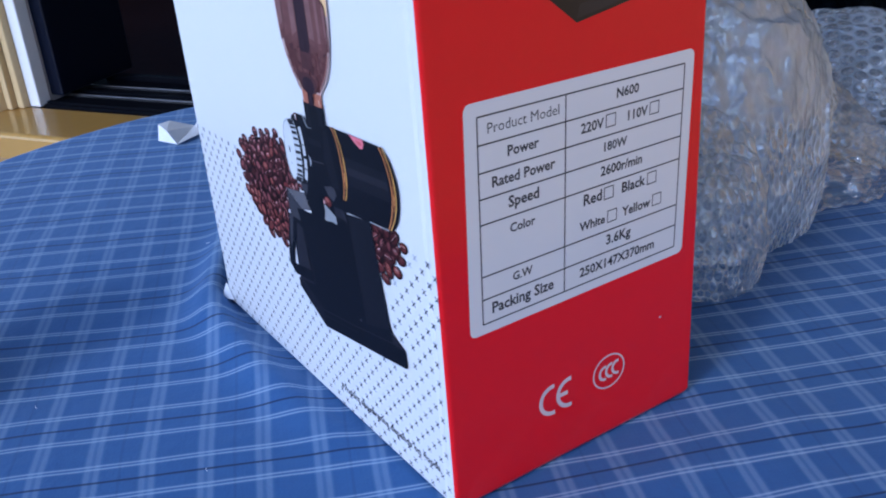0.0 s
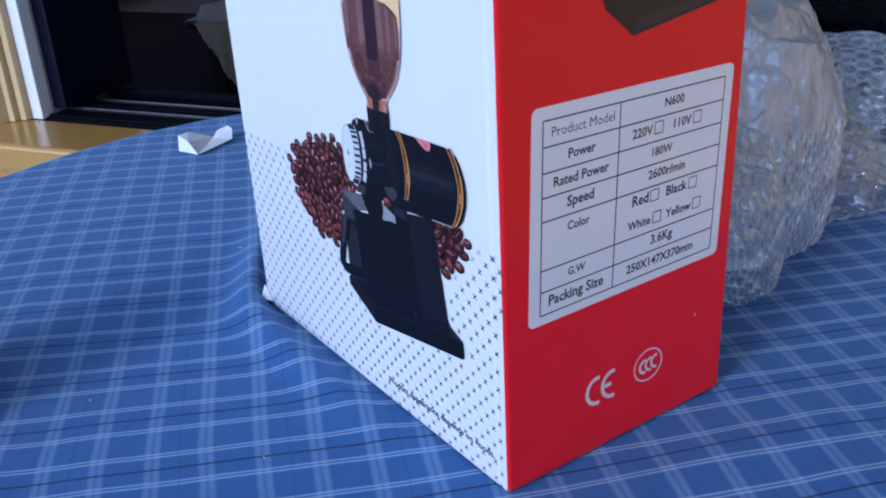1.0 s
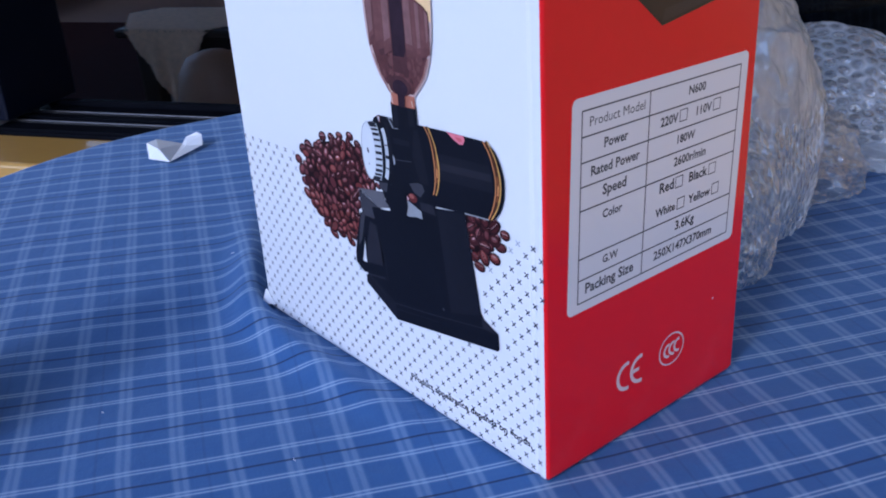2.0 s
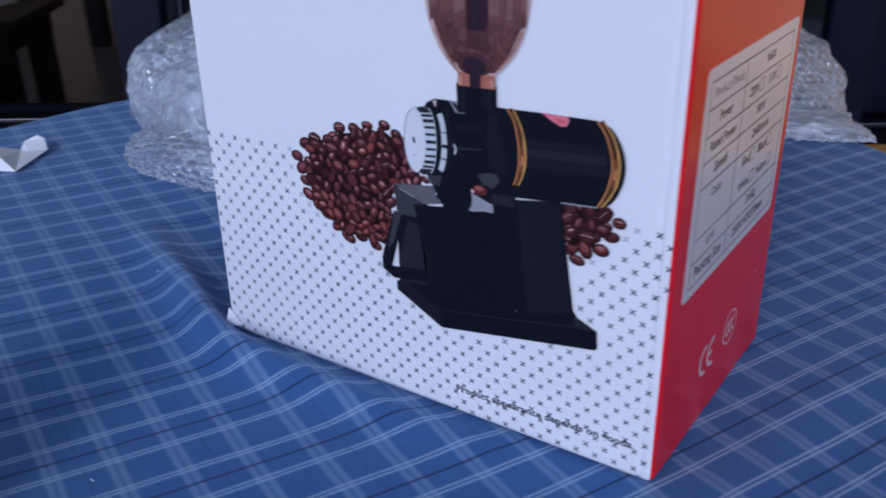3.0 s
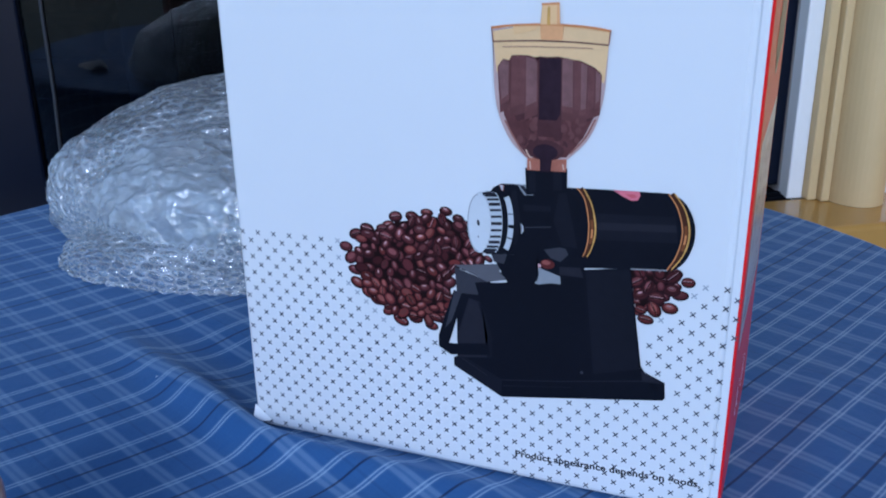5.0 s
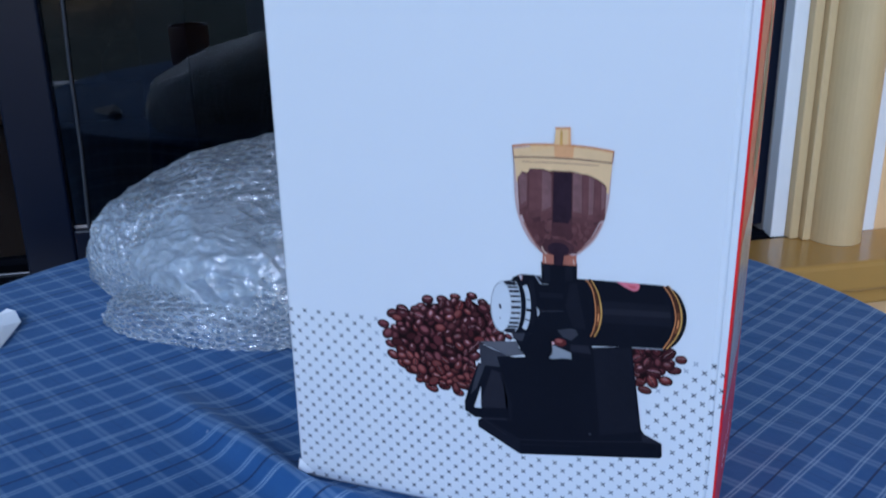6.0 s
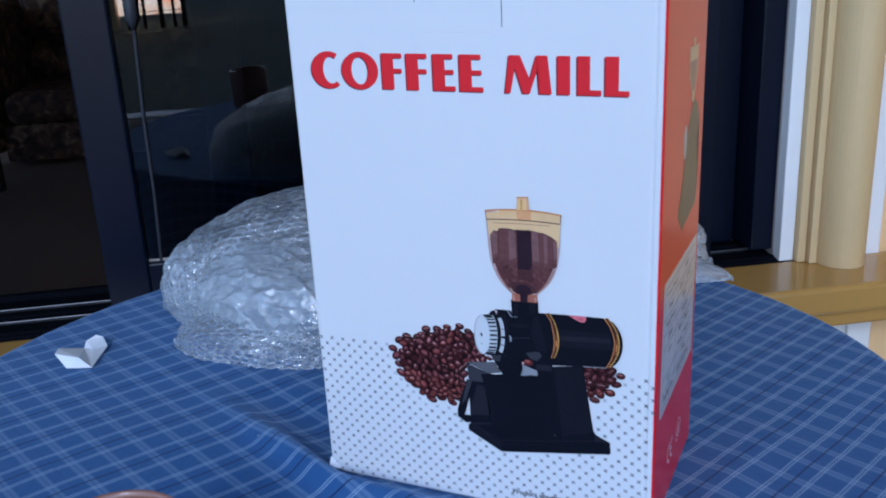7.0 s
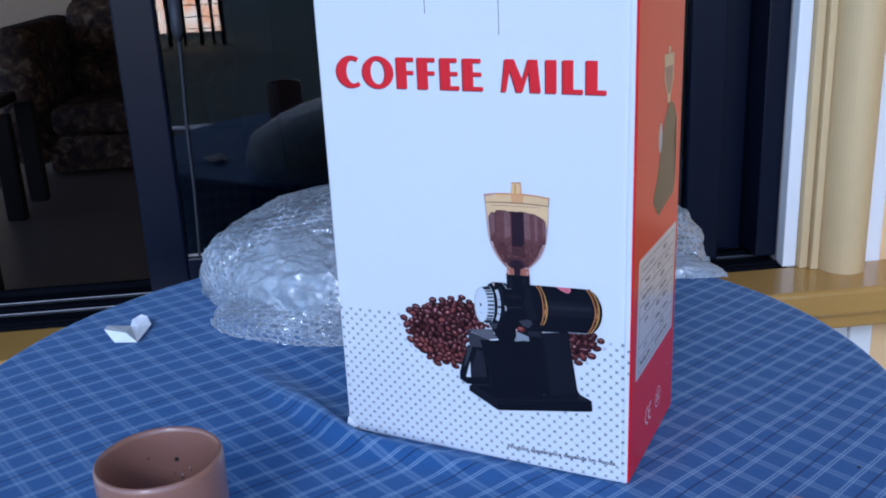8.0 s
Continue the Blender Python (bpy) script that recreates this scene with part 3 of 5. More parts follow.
# ---- room furniture ----
def build_sofa():
    m = HOUSE @ pose(-1.40, 3.70, ROOM_FLOOR)
    th = thing("sofa", m=m, label="brown and cream floral upholstered sofa in the dim room", category="sofa")
    for name, lo, hi, bev in (("base", (-0.80, 0.04, 0.07), (0.80, 0.85, 0.24), 0.04), ("valance", (-0.82, 0.0, 0.03), (0.82, 0.06, 0.22), 0.02),
                              ("seat_cushion", (-0.79, -0.03, 0.22), (-0.01, 0.60, 0.38), 0.06), ("seat_cushion", (0.01, -0.03, 0.22), (0.79, 0.60, 0.38), 0.06),
                              ("back_cushion", (-0.79, 0.50, 0.36), (-0.01, 0.80, 0.58), 0.09), ("back_cushion", (0.01, 0.50, 0.36), (0.79, 0.80, 0.58), 0.09),
                              ("head_cushion", (-0.79, 0.54, 0.57), (-0.01, 0.84, 0.90), 0.10), ("head_cushion", (0.01, 0.54, 0.57), (0.79, 0.84, 0.90), 0.10),
                              ("backrest", (-0.80, 0.75, 0.30), (0.80, 0.95, 0.92), 0.07), ("arm", (-1.02, -0.04, 0.07), (-0.79, 0.90, 0.80), 0.09), ("arm", (0.79, -0.04, 0.07), (1.02, 0.90, 0.56), 0.09)):
        bm = bmesh.new()
        slab(bm, lo, hi, bev, 4)
        part(name, bm, M_SOFA, th, smooth=True)
    for x in (-0.92, 0.92):
        for y in (0.03, 0.82):
            bm = bmesh.new()
            slab(bm, (x - 0.03, y - 0.03, 0.0), (x + 0.03, y + 0.03, 0.09), 0.008)
            part("leg", bm, M_WOOD, th)


def build_side_table():
    m = HOUSE @ pose(-2.42, 3.08, ROOM_FLOOR)
    th = thing("side_table", m=m, label="dark stained wooden side table before the sofa", category="table")
    bm = bmesh.new()
    slab(bm, (-0.36, -0.22, 0.48), (0.22, 0.22, 0.53), 0.01)
    part("tabletop", bm, M_WOOD, th)
    for x in (-0.29, 0.26):
        for y in (-0.17, 0.17):
            bm = bmesh.new()
            slab(bm, (x - 0.04, y - 0.03, 0.0), (x + 0.04, y + 0.03, 0.48), 0.006)
            part("leg", bm, M_WOOD, th)


def build_coffee_table():
    """Low table by the window, with a lace cloth laid cornerwise so that one corner hangs over the front."""
    m = HOUSE @ pose(-2.075, 1.5, ROOM_FLOOR)
    top = 0.42
    th = thing("coffee_table", m=m, label="low dark wooden coffee table under a lace cloth", category="table")
    bm = bmesh.new()
    slab(bm, (-0.36, 0.0, top - 0.03), (0.24, 0.36, top), 0.008)
    part("tabletop", bm, M_WOOD, th)
    bm = bmesh.new()
    slab(bm, (-0.31, 0.03, top - 0.10), (0.20, 0.33, top - 0.03), 0.004)
    part("apron", bm, M_WOOD, th)
    for x in (-0.27, 0.16):
        for y in (0.05, 0.31):
            bm = bmesh.new()
            slab(bm, (x - 0.035, y - 0.03, 0.0), (x + 0.035, y + 0.03, top - 0.03), 0.01)
            part("leg", bm, M_WOOD, th)
    bm = bmesh.new()
    n = 40
    half = 0.357
    grid = {}
    for i in range(n + 1):
        for j in range(n + 1):
            a, b = (i / n - 0.5) * 2 * half, (j / n - 0.5) * 2 * half
            x, y = (a - b) * 0.7071, (a + b) * 0.7071 + 0.26
            z = top + 0.002
            if y < 0.0:
                z, y = top + 0.002 + y, -0.006 - 0.008 * math.sin(x * 60) * min(1, -y * 8)
            elif y > 0.36:
                z, y = top + 0.002 - (y - 0.36), 0.366
            edge = min(i, j, n - i, n - j)
            if edge == 0:
                z -= 0.006 * ((i + j) % 2)
            grid[i, j] = bm.verts.new((x * 0.62 - 0.165, y, z))
    for i in range(n):
        for j in range(n):
            bm.faces.new((grid[i, j], grid[i + 1, j], grid[i + 1, j + 1], grid[i, j + 1]))
    cl = part("lace_cloth", bm, M_LACE, None, smooth=True)
    cl.matrix_world = m
    tagged(cl, label="cream lace cloth hanging in a point over the coffee table", category="cloth")
    sol = cl.modifiers.new("thickness", "SOLIDIFY")
    sol.thickness = 0.0015


def build_rug():
    bm = bmesh.new()
    slab(bm, (-4.95, 0.9, ROOM_FLOOR), (-2.75, 3.5, ROOM_FLOOR + 0.012), 0.004)
    house(part("rug", bm, M_RUG), label="dark maroon rug on the room floor", category="rug")


def build_pouf():
    m = HOUSE @ pose(-1.985, 1.35, ROOM_FLOOR)
    bm = bmesh.new()
    lathe(bm, [(0.0005, 0.0), (0.085, 0.0), (0.108, 0.02), (0.120, 0.12), (0.120, 0.24), (0.108, 0.33), (0.080, 0.375), (0.040, 0.392), (0.0005, 0.396)], 40)
    bmesh.ops.recalc_face_normals(bm, faces=bm.faces)
    ob = part("pouf", bm, M_POUF, smooth=True)
    ob.matrix_world = m
    tagged(ob, label="small round-topped brown pouf before the coffee table", category="pouf")


build_rug()
build_pouf()
build_sofa()
build_side_table()
build_coffee_table()


# ---- the round table and its cloth ----
TC, TR = Vector((-0.239, 0.0985)), 0.456


def build_table():
    th = thing("round_table", (TC.x, TC.y, 0), label="round wooden table hidden under the blue cloth", category="table")
    bm = bmesh.new()
    rings = lathe(bm, [(0.0005, TABLE - 0.030), (TR - 0.012, TABLE - 0.030), (TR - 0.004, TABLE - 0.022), (TR - 0.004, TABLE - 0.014), (TR - 0.010, TABLE - 0.009), (0.0005, TABLE - 0.009)], 72)
    part("tabletop", bm, M_TABLE, th)
    for k in range(4):
        a = math.pi / 4 + k * math.pi / 2
        bm = bmesh.new()
        slab(bm, (-0.022, -0.022, 0.0), (0.022, 0.022, TABLE - 0.03), 0.006)
        leg = part("leg", bm, M_TABLE, th)
        leg.location = (0.30 * math.cos(a), 0.30 * math.sin(a), 0)


def ridge(x, y, ax, ay, bx, by, width, height):
    """A soft fold along a line, as height over the table."""
    dx, dy = bx - ax, by - ay
    ll = dx * dx + dy * dy
    k = max(0.0, min(1.0, ((x - ax) * dx + (y - ay) * dy) / ll))
    d2 = (x - ax - k * dx) ** 2 + (y - ay - k * dy) ** 2
    return height * math.exp(-d2 / (2 * width * width)) * (0.35 + 0.65 * math.sin(math.pi * (0.15 + 0.7 * k)))


# crest of the fold that the carton has pushed up before it: x, y, height
PUCKER = ((-0.43, 0.082, 0.0), (-0.385, 0.060, 0.0022), (-0.338, 0.036, 0.0068), (-0.301, 0.017, 0.0125), (-0.258, -0.007, 0.0130), (-0.237, -0.015, 0.0105), (-0.200, -0.018, 0.0085), (-0.157, -0.018, 0.0065), (-0.12, -0.017, 0.004), (-0.05, -0.014, 0.0))


def pucker(x, y):
    """That fold: a gentle slope before its crest, a steep one behind."""
    near_, best = 1.0, 0.0
    for (ax, ay, ah), (bx, by, bh) in zip(PUCKER, PUCKER[1:]):
        dx, dy = bx - ax, by - ay
        k = max(0.0, min(1.0, ((x - ax) * dx + (y - ay) * dy) / (dx * dx + dy * dy)))
        d = math.hypot(x - ax - k * dx, y - ay - k * dy)
        if d < near_:
            behind = (x - ax) * dy - (y - ay) * dx < 0
            near_, best = d, (ah + k * (bh - ah)) * math.exp(-(d / (0.0095 if behind else 0.0145)) ** 2)
    return best


def cloth_height(x, y):
    z = 0.0012 * noise.noise(Vector((x * 9, y * 9, 0.3))) + 0.0006 * noise.noise(Vector((x * 26, y * 26, 1.7)))
    z += pucker(x, y)
    z += ridge(x, y, -0.36, 0.085, -0.262, 0.045, 0.016, -0.0055)
    z += ridge(x, y, 0.03, 0.02, 0.05, 0.16, 0.012, 0.002)
    # pressed flat under the carton, rising again just beside it
    gap = max(-0.250 - x, x, -y, y - 0.141)
    if z > 0:
        k = max(0.0, min(1.0, (gap + 0.001) / 0.006))
        z *= k * k * (3 - 2 * k)
    return z


def cloth_drift(a, b):
    """How far the weave is pulled askew, across and along the strong stripes."""
    p, q = max(-1.25, min(1.9, a * 10)), max(-2.6, min(2.6, b * 10))
    da = -5.94 - 7.16 * p - 1.37 * q - 3.68 * p * q + 0.83 * q * q - 2.23 * p * p
    db = -4.2 * max(0.0, min(1.0, (-0.6 - q) / 0.8)) * max(0.0, min(1.0, p / 0.8))
    return a - da / 1000, b - db / 1000


def build_cloth():
    n, half, R = 380, 0.68, TR
    th66 = radians(66.0)
    ux, uy = -math.sin(th66), math.cos(th66)      # across the strong stripes
    vx, vy = math.cos(th66), math.sin(th66)       # along the strong stripes
    bm = bmesh.new()
    layer = bm.loops.layers.uv.new("cloth")
    verts, flat = [], []
    for i in range(n + 1):
        for j in range(n + 1):
            a, b = (i / n - 0.5) * 2 * half, (j / n - 0.5) * 2 * half
            fx, fy = a * vx + b * ux, a * vy + b * uy
            r = math.hypot(fx, fy)
            flat.append(cloth_drift((TC.x + fx) * ux + (TC.y + fy) * uy, (TC.x + fx) * vx + (TC.y + fy) * vy))
            if r <= R - 0.012:
                x, y = TC.x + fx, TC.y + fy
                z = TABLE - 0.0015 + cloth_height(x, y)
            else:
                an = math.atan2(fy, fx)
                e = r - (R - 0.012)
                q = min(e / 0.019, math.pi / 2)
                wave = math.sin(an * 11 + 0.7) * 0.6 + math.sin(an * 7 + 2.1) * 0.4
                drop = max(0.0, e - 0.03)
                rr = R - 0.012 + 0.012 * math.sin(q) + drop * (0.10 + 0.16 * wave)
                x, y = TC.x + rr * math.cos(an), TC.y + rr * math.sin(an)
                z = TABLE - 0.0015 - 0.012 * (1 - math.cos(q)) - drop * 0.97 + cloth_height(x, y) * max(0, 1 - e * 30)
            verts.append(bm.verts.new((x, y, z)))
    w = n + 1
    for i in range(n):
        for j in range(n):
            ids = (i * w + j, (i + 1) * w + j, (i + 1) * w + j + 1, i * w + j + 1)
            f = bm.faces.new([verts[k] for k in ids])
            for loop, k in zip(f.loops, ids):
                loop[layer].uv = flat[k]
    ob = part("tablecloth", bm, M_PLAID, None, smooth=True)
    tagged(ob, label="blue plaid cotton tablecloth with pale double stripes, creased beside the box", category="tablecloth")
    sol = ob.modifiers.new("thickness", "SOLIDIFY")
    sol.thickness, sol.offset = 0.0007, -1


build_table()
build_cloth()


# ---- the printed carton ----
W, D, H = 0.250, 0.141, 0.370


def swell(x, y, z):
    """The carton bulges a little towards its top."""
    k = z / H
    return Vector((x + 0.0015 * k * (x + W / 2) / (W / 2), y, z))


carton = thing("coffee_mill_carton", (0, 0, TABLE), label="white and red printed cardboard carton standing on the blue cloth", category="box")


def carton_part(name, bm, material, label="", parent=None, stuff=False):
    for v in bm.verts:
        v.co = swell(*v.co)
    ob = part(name, bm, material, parent or carton, label)
    if stuff:
        ob["kind"] = "stuff"
    return ob


def build_carton_body():
    r, n = 0.0022, 4
    outline = []
    for cx_, cy_, a0 in ((-r, r, -90), (-r, D - r, 0), (-W + r, D - r, 90), (-W + r, r, 180)):
        for i in range(n + 1):
            a = radians(a0 + 90 * i / n)
            outline.append((cx_ + r * math.cos(a), cy_ + r * math.sin(a)))
    # pressed crease that runs up the front face beside the edge
    outline = [(-0.0082, 0.0), (-0.0066, 0.0007), (-0.0054, 0.0007), (-0.0046, 0.0)] + outline
    bm = bmesh.new()
    levels = [0.0, 0.002, 0.09, 0.18, 0.27, H - 0.002, H]
    rings = []
    for z in levels:
        inset = 0.001 if z in (0.0, H) else 0.0
        rings.append([bm.verts.new((x + (inset if x < -W / 2 else -inset), y + (inset if y < D / 2 else -inset), z)) for x, y in outline])
    m = len(outline)
    for a, b in zip(rings, rings[1:]):
        for i in range(m):
            j = (i + 1) % m
            f = bm.faces.new((a[i], a[j], b[j], b[i]))
            mid = (Vector(outline[i][:]) + Vector(outline[j][:])) / 2
            red = mid.x > -0.0012
            f.material_index = 1 if red else 0
            f.smooth = False
    bm.faces.new(rings[0][::-1]).material_index = 2
    bm.faces.new(rings[-1]).material_index = 0
    carton_part("body", bm, [M_WHITE, M_RED, M_KRAFT], "white front and red side of coated card")
    # lid flaps on top and the tuck slot in the front
    bm = bmesh.new()
    slab(bm, (-W + 0.003, 0.003, H + 0.0002), (-0.003, D - 0.003, H + 0.002), 0.0008)
    carton_part("limitflap", bm, M_WHITE)
    for x, z0 in ((-0.0985, 0.340), (-0.1555, 0.355)):
        bm = bmesh.new()
        slab(bm, (x - 0.0002, -0.0002, z0), (x + 0.0002, 0.0002, H - 0.001))
        carton_part("tuck_slot", bm, M_P_GREY, "dark cut slot")
    bm = bmesh.new()
    slab(bm, (-0.1540, -0.0002, 0.3365), (-0.0990, 0.0002, 0.3369))
    carton_part("tuck_crease", bm, M_LABEL)


build_carton_body()


class Print:
    """Flat printed shapes on one face of the carton, in millimetres, each laid a hair over the last."""

    def __init__(self, face):
        self.face, self.layer, self.register = face, 0, None

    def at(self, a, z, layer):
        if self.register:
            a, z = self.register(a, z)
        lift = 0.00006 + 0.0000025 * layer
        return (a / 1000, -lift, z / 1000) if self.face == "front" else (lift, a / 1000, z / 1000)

    def shape(self, bm, points, slot=0, layer=None):
        layer = self.layer if layer is None else layer
        if len(points) < 3:
            return None
        f = bm.faces.new([bm.verts.new(self.at(a, z, layer)) for a, z in points])
        f.material_index = slot
        return f

    def put(self, name, points, material, label="", parent=None):
        bm = bmesh.new()
        self.layer += 1
        self.shape(bm, points)
        bmesh.ops.triangulate(bm, faces=bm.faces[:], ngon_method="EAR_CLIP")
        return carton_part(name, bm, material, label, parent)

    def strokes(self, name, lines, width, material, label="", parent=None, closed=False):
        """Lines of one width; each line is a list of points."""
        bm = bmesh.new()
        self.layer += 1
        for pts in lines:
            pts = [Vector(p) for p in pts]
            m = len(pts)
            left, right = [], []
            for i, p in enumerate(pts):
                a = pts[(i - 1) % m] if closed or i else p
                b = pts[(i + 1) % m] if closed or i < m - 1 else p
                d = (b - a).normalized()
                nrm = Vector((-d.y, d.x)) * width / 2
                left.append(p + nrm)
                right.append(p - nrm)
            for i in range(m if closed else m - 1):
                j = (i + 1) % m
                self.shape(bm, [left[i], right[i], right[j], left[j]])
        return carton_part(name, bm, material, label, parent)


def oval(cx_, cz_, rx, rz, a0=0, a1=360, n=28, tilt=0.0):
    out = []
    full = abs(a1 - a0) >= 360
    for i in range(n if full else n + 1):
        a = radians(a0 + (a1 - a0) * i / n)
        x, z = rx * math.cos(a), rz * math.sin(a)
        c, s = math.cos(tilt), math.sin(tilt)
        out.append((cx_ + x * c - z * s, cz_ + x * s + z * c))
    return out


def inside(p, poly):
    x, y = p
    hit = False
    for (ax, ay), (bx, by) in zip(poly, poly[1:] + poly[:1]):
        if (ay > y) != (by > y) and x < (bx - ax) * (y - ay) / (by - ay) + ax:
            hit = not hit
    return hit


def lettering(name, text, pr, left, base, width, material, bold=0.0, height=None, tilt=0.0, label=""):
    """Words in the built-in font, fitted to a width in millimetres."""
    pr.layer += 1
    cu = bpy.data.curves.new(name, "FONT")
    cu.body, cu.size, cu.offset, cu.resolution_u = text, 1.0, bold, 2
    tmp = bpy.data.objects.new("words", cu)
    scene.collection.objects.link(tmp)
    bpy.context.view_layer.update()
    me = bpy.data.meshes.new_from_object(tmp.evaluated_get(bpy.context.evaluated_depsgraph_get()))
    bpy.data.objects.remove(tmp)
    bpy.data.curves.remove(cu)
    bm = bmesh.new()
    bm.from_mesh(me)
    bpy.data.meshes.remove(me)
    xs = [v.co.x for v in bm.verts]
    k = width / (max(xs) - min(xs))
    x0 = min(xs)
    kz = k if height is None else height / 0.72
    for v in bm.verts:
        a, z = (v.co.x - x0) * k, v.co.y * kz
        v.co = pr.at(left + a * math.cos(tilt) - z * math.sin(tilt), base + a * math.sin(tilt) + z * math.cos(tilt), pr.layer)
    return carton_part(name, bm, material, label)


front, side = Print("front"), Print("side")


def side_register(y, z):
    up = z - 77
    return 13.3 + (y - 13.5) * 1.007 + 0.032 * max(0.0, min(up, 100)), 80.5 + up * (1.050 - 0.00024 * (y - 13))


def smooth(pts, steps=5):
    """A rounded line through the points."""
    out = []
    for i in range(len(pts) - 1):
        p0, p1, p2, p3 = (Vector(pts[max(0, min(len(pts) - 1, i + k))]) for k in (-1, 0, 1, 2))
        for j in range(steps):
            t = j / steps
            q = 0.5 * (2 * p1 + (p2 - p0) * t + (2 * p0 - 5 * p1 + 4 * p2 - p3) * t * t + (3 * p1 - p0 - 3 * p2 + p3) * t ** 3)
            out.append((q.x, q.y))
    return out + [tuple(pts[-1])]


def near(p, poly, d):
    return inside(p, poly) or any(inside((p[0] + d * math.cos(a), p[1] + d * math.sin(a)), poly) for a in (0, 0.8, 1.6, 2.4, 3.1, 3.9, 4.7, 5.5))


# beans at the rim of each printed heap: x, z, tilt in degrees, length, in millimetres
HEAP_RIM = ((-188.4, 113.3, -5, 7.5), (-182.6, 120.6, 20, 7.9), (-176.5, 124, -10, 7.9), (-161.2, 131.9, 12, 7.3), (-165.3, 126.7, 25, 7.4), (-152.4, 132.7, -15, 7.5), (-145, 135.7, 0, 6.6), (-135.4, 137.4, -8, 6.7), (-129.2, 134.1, -20, 6.4), (-125.4, 131.6, -60, 5.3), (-185.7, 107.9, 40, 8.4), (-183.9, 101.4, -12, 8.1), (-183, 94.7, -28, 8.4), (-177.4, 89.9, -30, 7.8), (-172.4, 86.9, -18, 8.1), (-166.3, 81.9, 30, 7.4), (-159.9, 77.6, -25, 9.1), (-151.9, 79.5, 0, 7.6), (-143.6, 77, -10, 7.2), (-138.2, 82.1, 20, 7.4), (-119.7, 118.5, -80, 6.7), (-114.5, 116.2, -30, 4.8))
HEAP_IN = [(-179.7, 120.7), (-161.3, 129.2), (-136, 134.9), (-124.6, 128.8), (-121.8, 121), (-116.4, 113.5), (-133.4, 107.8), (-133.5, 84.9), (-143.7, 79.7), (-162.8, 81.3), (-175.9, 91.2), (-183.5, 103.5)]
TAIL_RIM = ((-28.9, 120.8, -10, 6.8), (-23.1, 117.1, 0, 6.3), (-26, 110.5, 8, 7.5), (-30.1, 103.8, -5, 7.6), (-40.3, 96.8, -8, 7.6), (-43.2, 116.9, -20, 5.6), (-35.2, 117.3, -15, 6.4), (-38.4, 112.4, 20, 6.3), (-32.4, 112.5, -60, 4.6), (-28, 114.8, -20, 5.0), (-33.3, 108.7, -5, 6.2), (-43.4, 109.6, -15, 6.6), (-39.3, 103.1, 45, 5.6), (-36, 105.7, 35, 5.1), (-45.2, 105.3, -20, 5.2), (-44.1, 99.9, 0, 5.2), (-40.1, 119.4, -10, 4.6))
TAIL_IN = [(-48.5, 120), (-28.6, 122.4), (-29.9, 109.8), (-35.2, 102.4), (-44.5, 99.1)]
GRINDER = [(-131.9, 57.5), (-107, 44.4), (-30.1, 57.3), (-29, 58.7), (-29.6, 66.5), (-40.6, 71.2), (-48.3, 120.6), (-70.3, 116.9), (-80, 108.2), (-104.8, 105.9), (-121, 102.9), (-130.1, 97), (-130.2, 63), (-131.9, 62)]


def draw_bean(bm, rnd, x, z, t, rx, rz, base, warm):
    """One roasted bean: dark rim, lit flank, soft light above, now and then a crease."""
    up = Vector((-0.25, 1.0))
    def lobe(kx, kz, off, slot, lev, n=14):
        front.shape(bm, oval(x + up.x * off, z + up.y * off, rx * kx, rz * kz, n=n, tilt=t), slot, base + lev)
    lobe(1.0, 1.0, 0.0, 0, 0, 16)
    lobe(0.90, 0.86, 0.15, 7, 1)
    lobe(0.78, 0.70, 0.35, 5 if warm else 1, 2)
    lit = rnd.random()
    if lit < 0.78:
        lobe(0.54, 0.42, 0.70, 6 if warm else 4, 3, 12)
    kind = rnd.random()
    if kind < 0.34:
        lobe(0.86, 0.12, 0.15, 2, 4, 10)
        lobe(0.78, 0.06, 0.55, 3, 4, 10)
    elif kind < 0.72:
        lobe(0.32, 0.15, 1.05, 3, 4, 10)


def draw_heap(rim, poly, seed, step):
    """A heap of printed beans: the rim beans first, the others packed inside and laid over one another."""
    rnd = random.Random(seed)
    bm = bmesh.new()
    xs, zs = [p[0] for p in poly], [p[1] for p in poly]
    low = min(zs) + 0.30 * (max(zs) - min(zs))
    beans = [(x, z, radians(a), length / 2, length / 2 * rnd.uniform(0.62, 0.80)) for x, z, a, length in rim]
    first = len(beans)
    spots = []
    for _ in range(9000):
        p = (rnd.uniform(min(xs), max(xs)), rnd.uniform(min(zs), max(zs)))
        if inside(p, poly) and all(math.hypot(p[0] - q[0], p[1] - q[1]) > step for q in spots):
            spots.append(p)
    for x, z in spots:
        rx = rnd.uniform(2.6, 4.3)
        beans.append((x, z, rnd.uniform(-1.57, 1.57), rx, rx * rnd.uniform(0.60, 0.86)))
    order = list(range(first)) + sorted(range(first, len(beans)), key=lambda i: -beans[i][1] + rnd.uniform(-9, 9))
    front.shape(bm, poly, 2, front.layer)
    levels = {}
    for n, i in enumerate(order):
        x, z, t, rx, rz = beans[i]
        lev = 1 + max([levels[j] for j in order[:n] if math.hypot(beans[j][0] - x, beans[j][1] - z) < 8.6] or [-1])
        levels[i] = lev
        draw_bean(bm, rnd, x, z, t, rx, rz, front.layer + 1 + 5 * lev, z < low or rnd.random() < 0.16)
    front.layer += 2 + 5 * (max(levels.values()) + 1)
    inks = [M_BEAN, M_BEAN_LIGHT, M_BEAN_DARK, M_BEAN_SHINE, M_BEAN_TOP, M_BEAN_RUST, M_BEAN_RUST_TOP, M_BEAN_EDGE]
    carton_part("printed_bean_picture", bm, inks, "printed heap of roasted coffee beans", stuff=True)


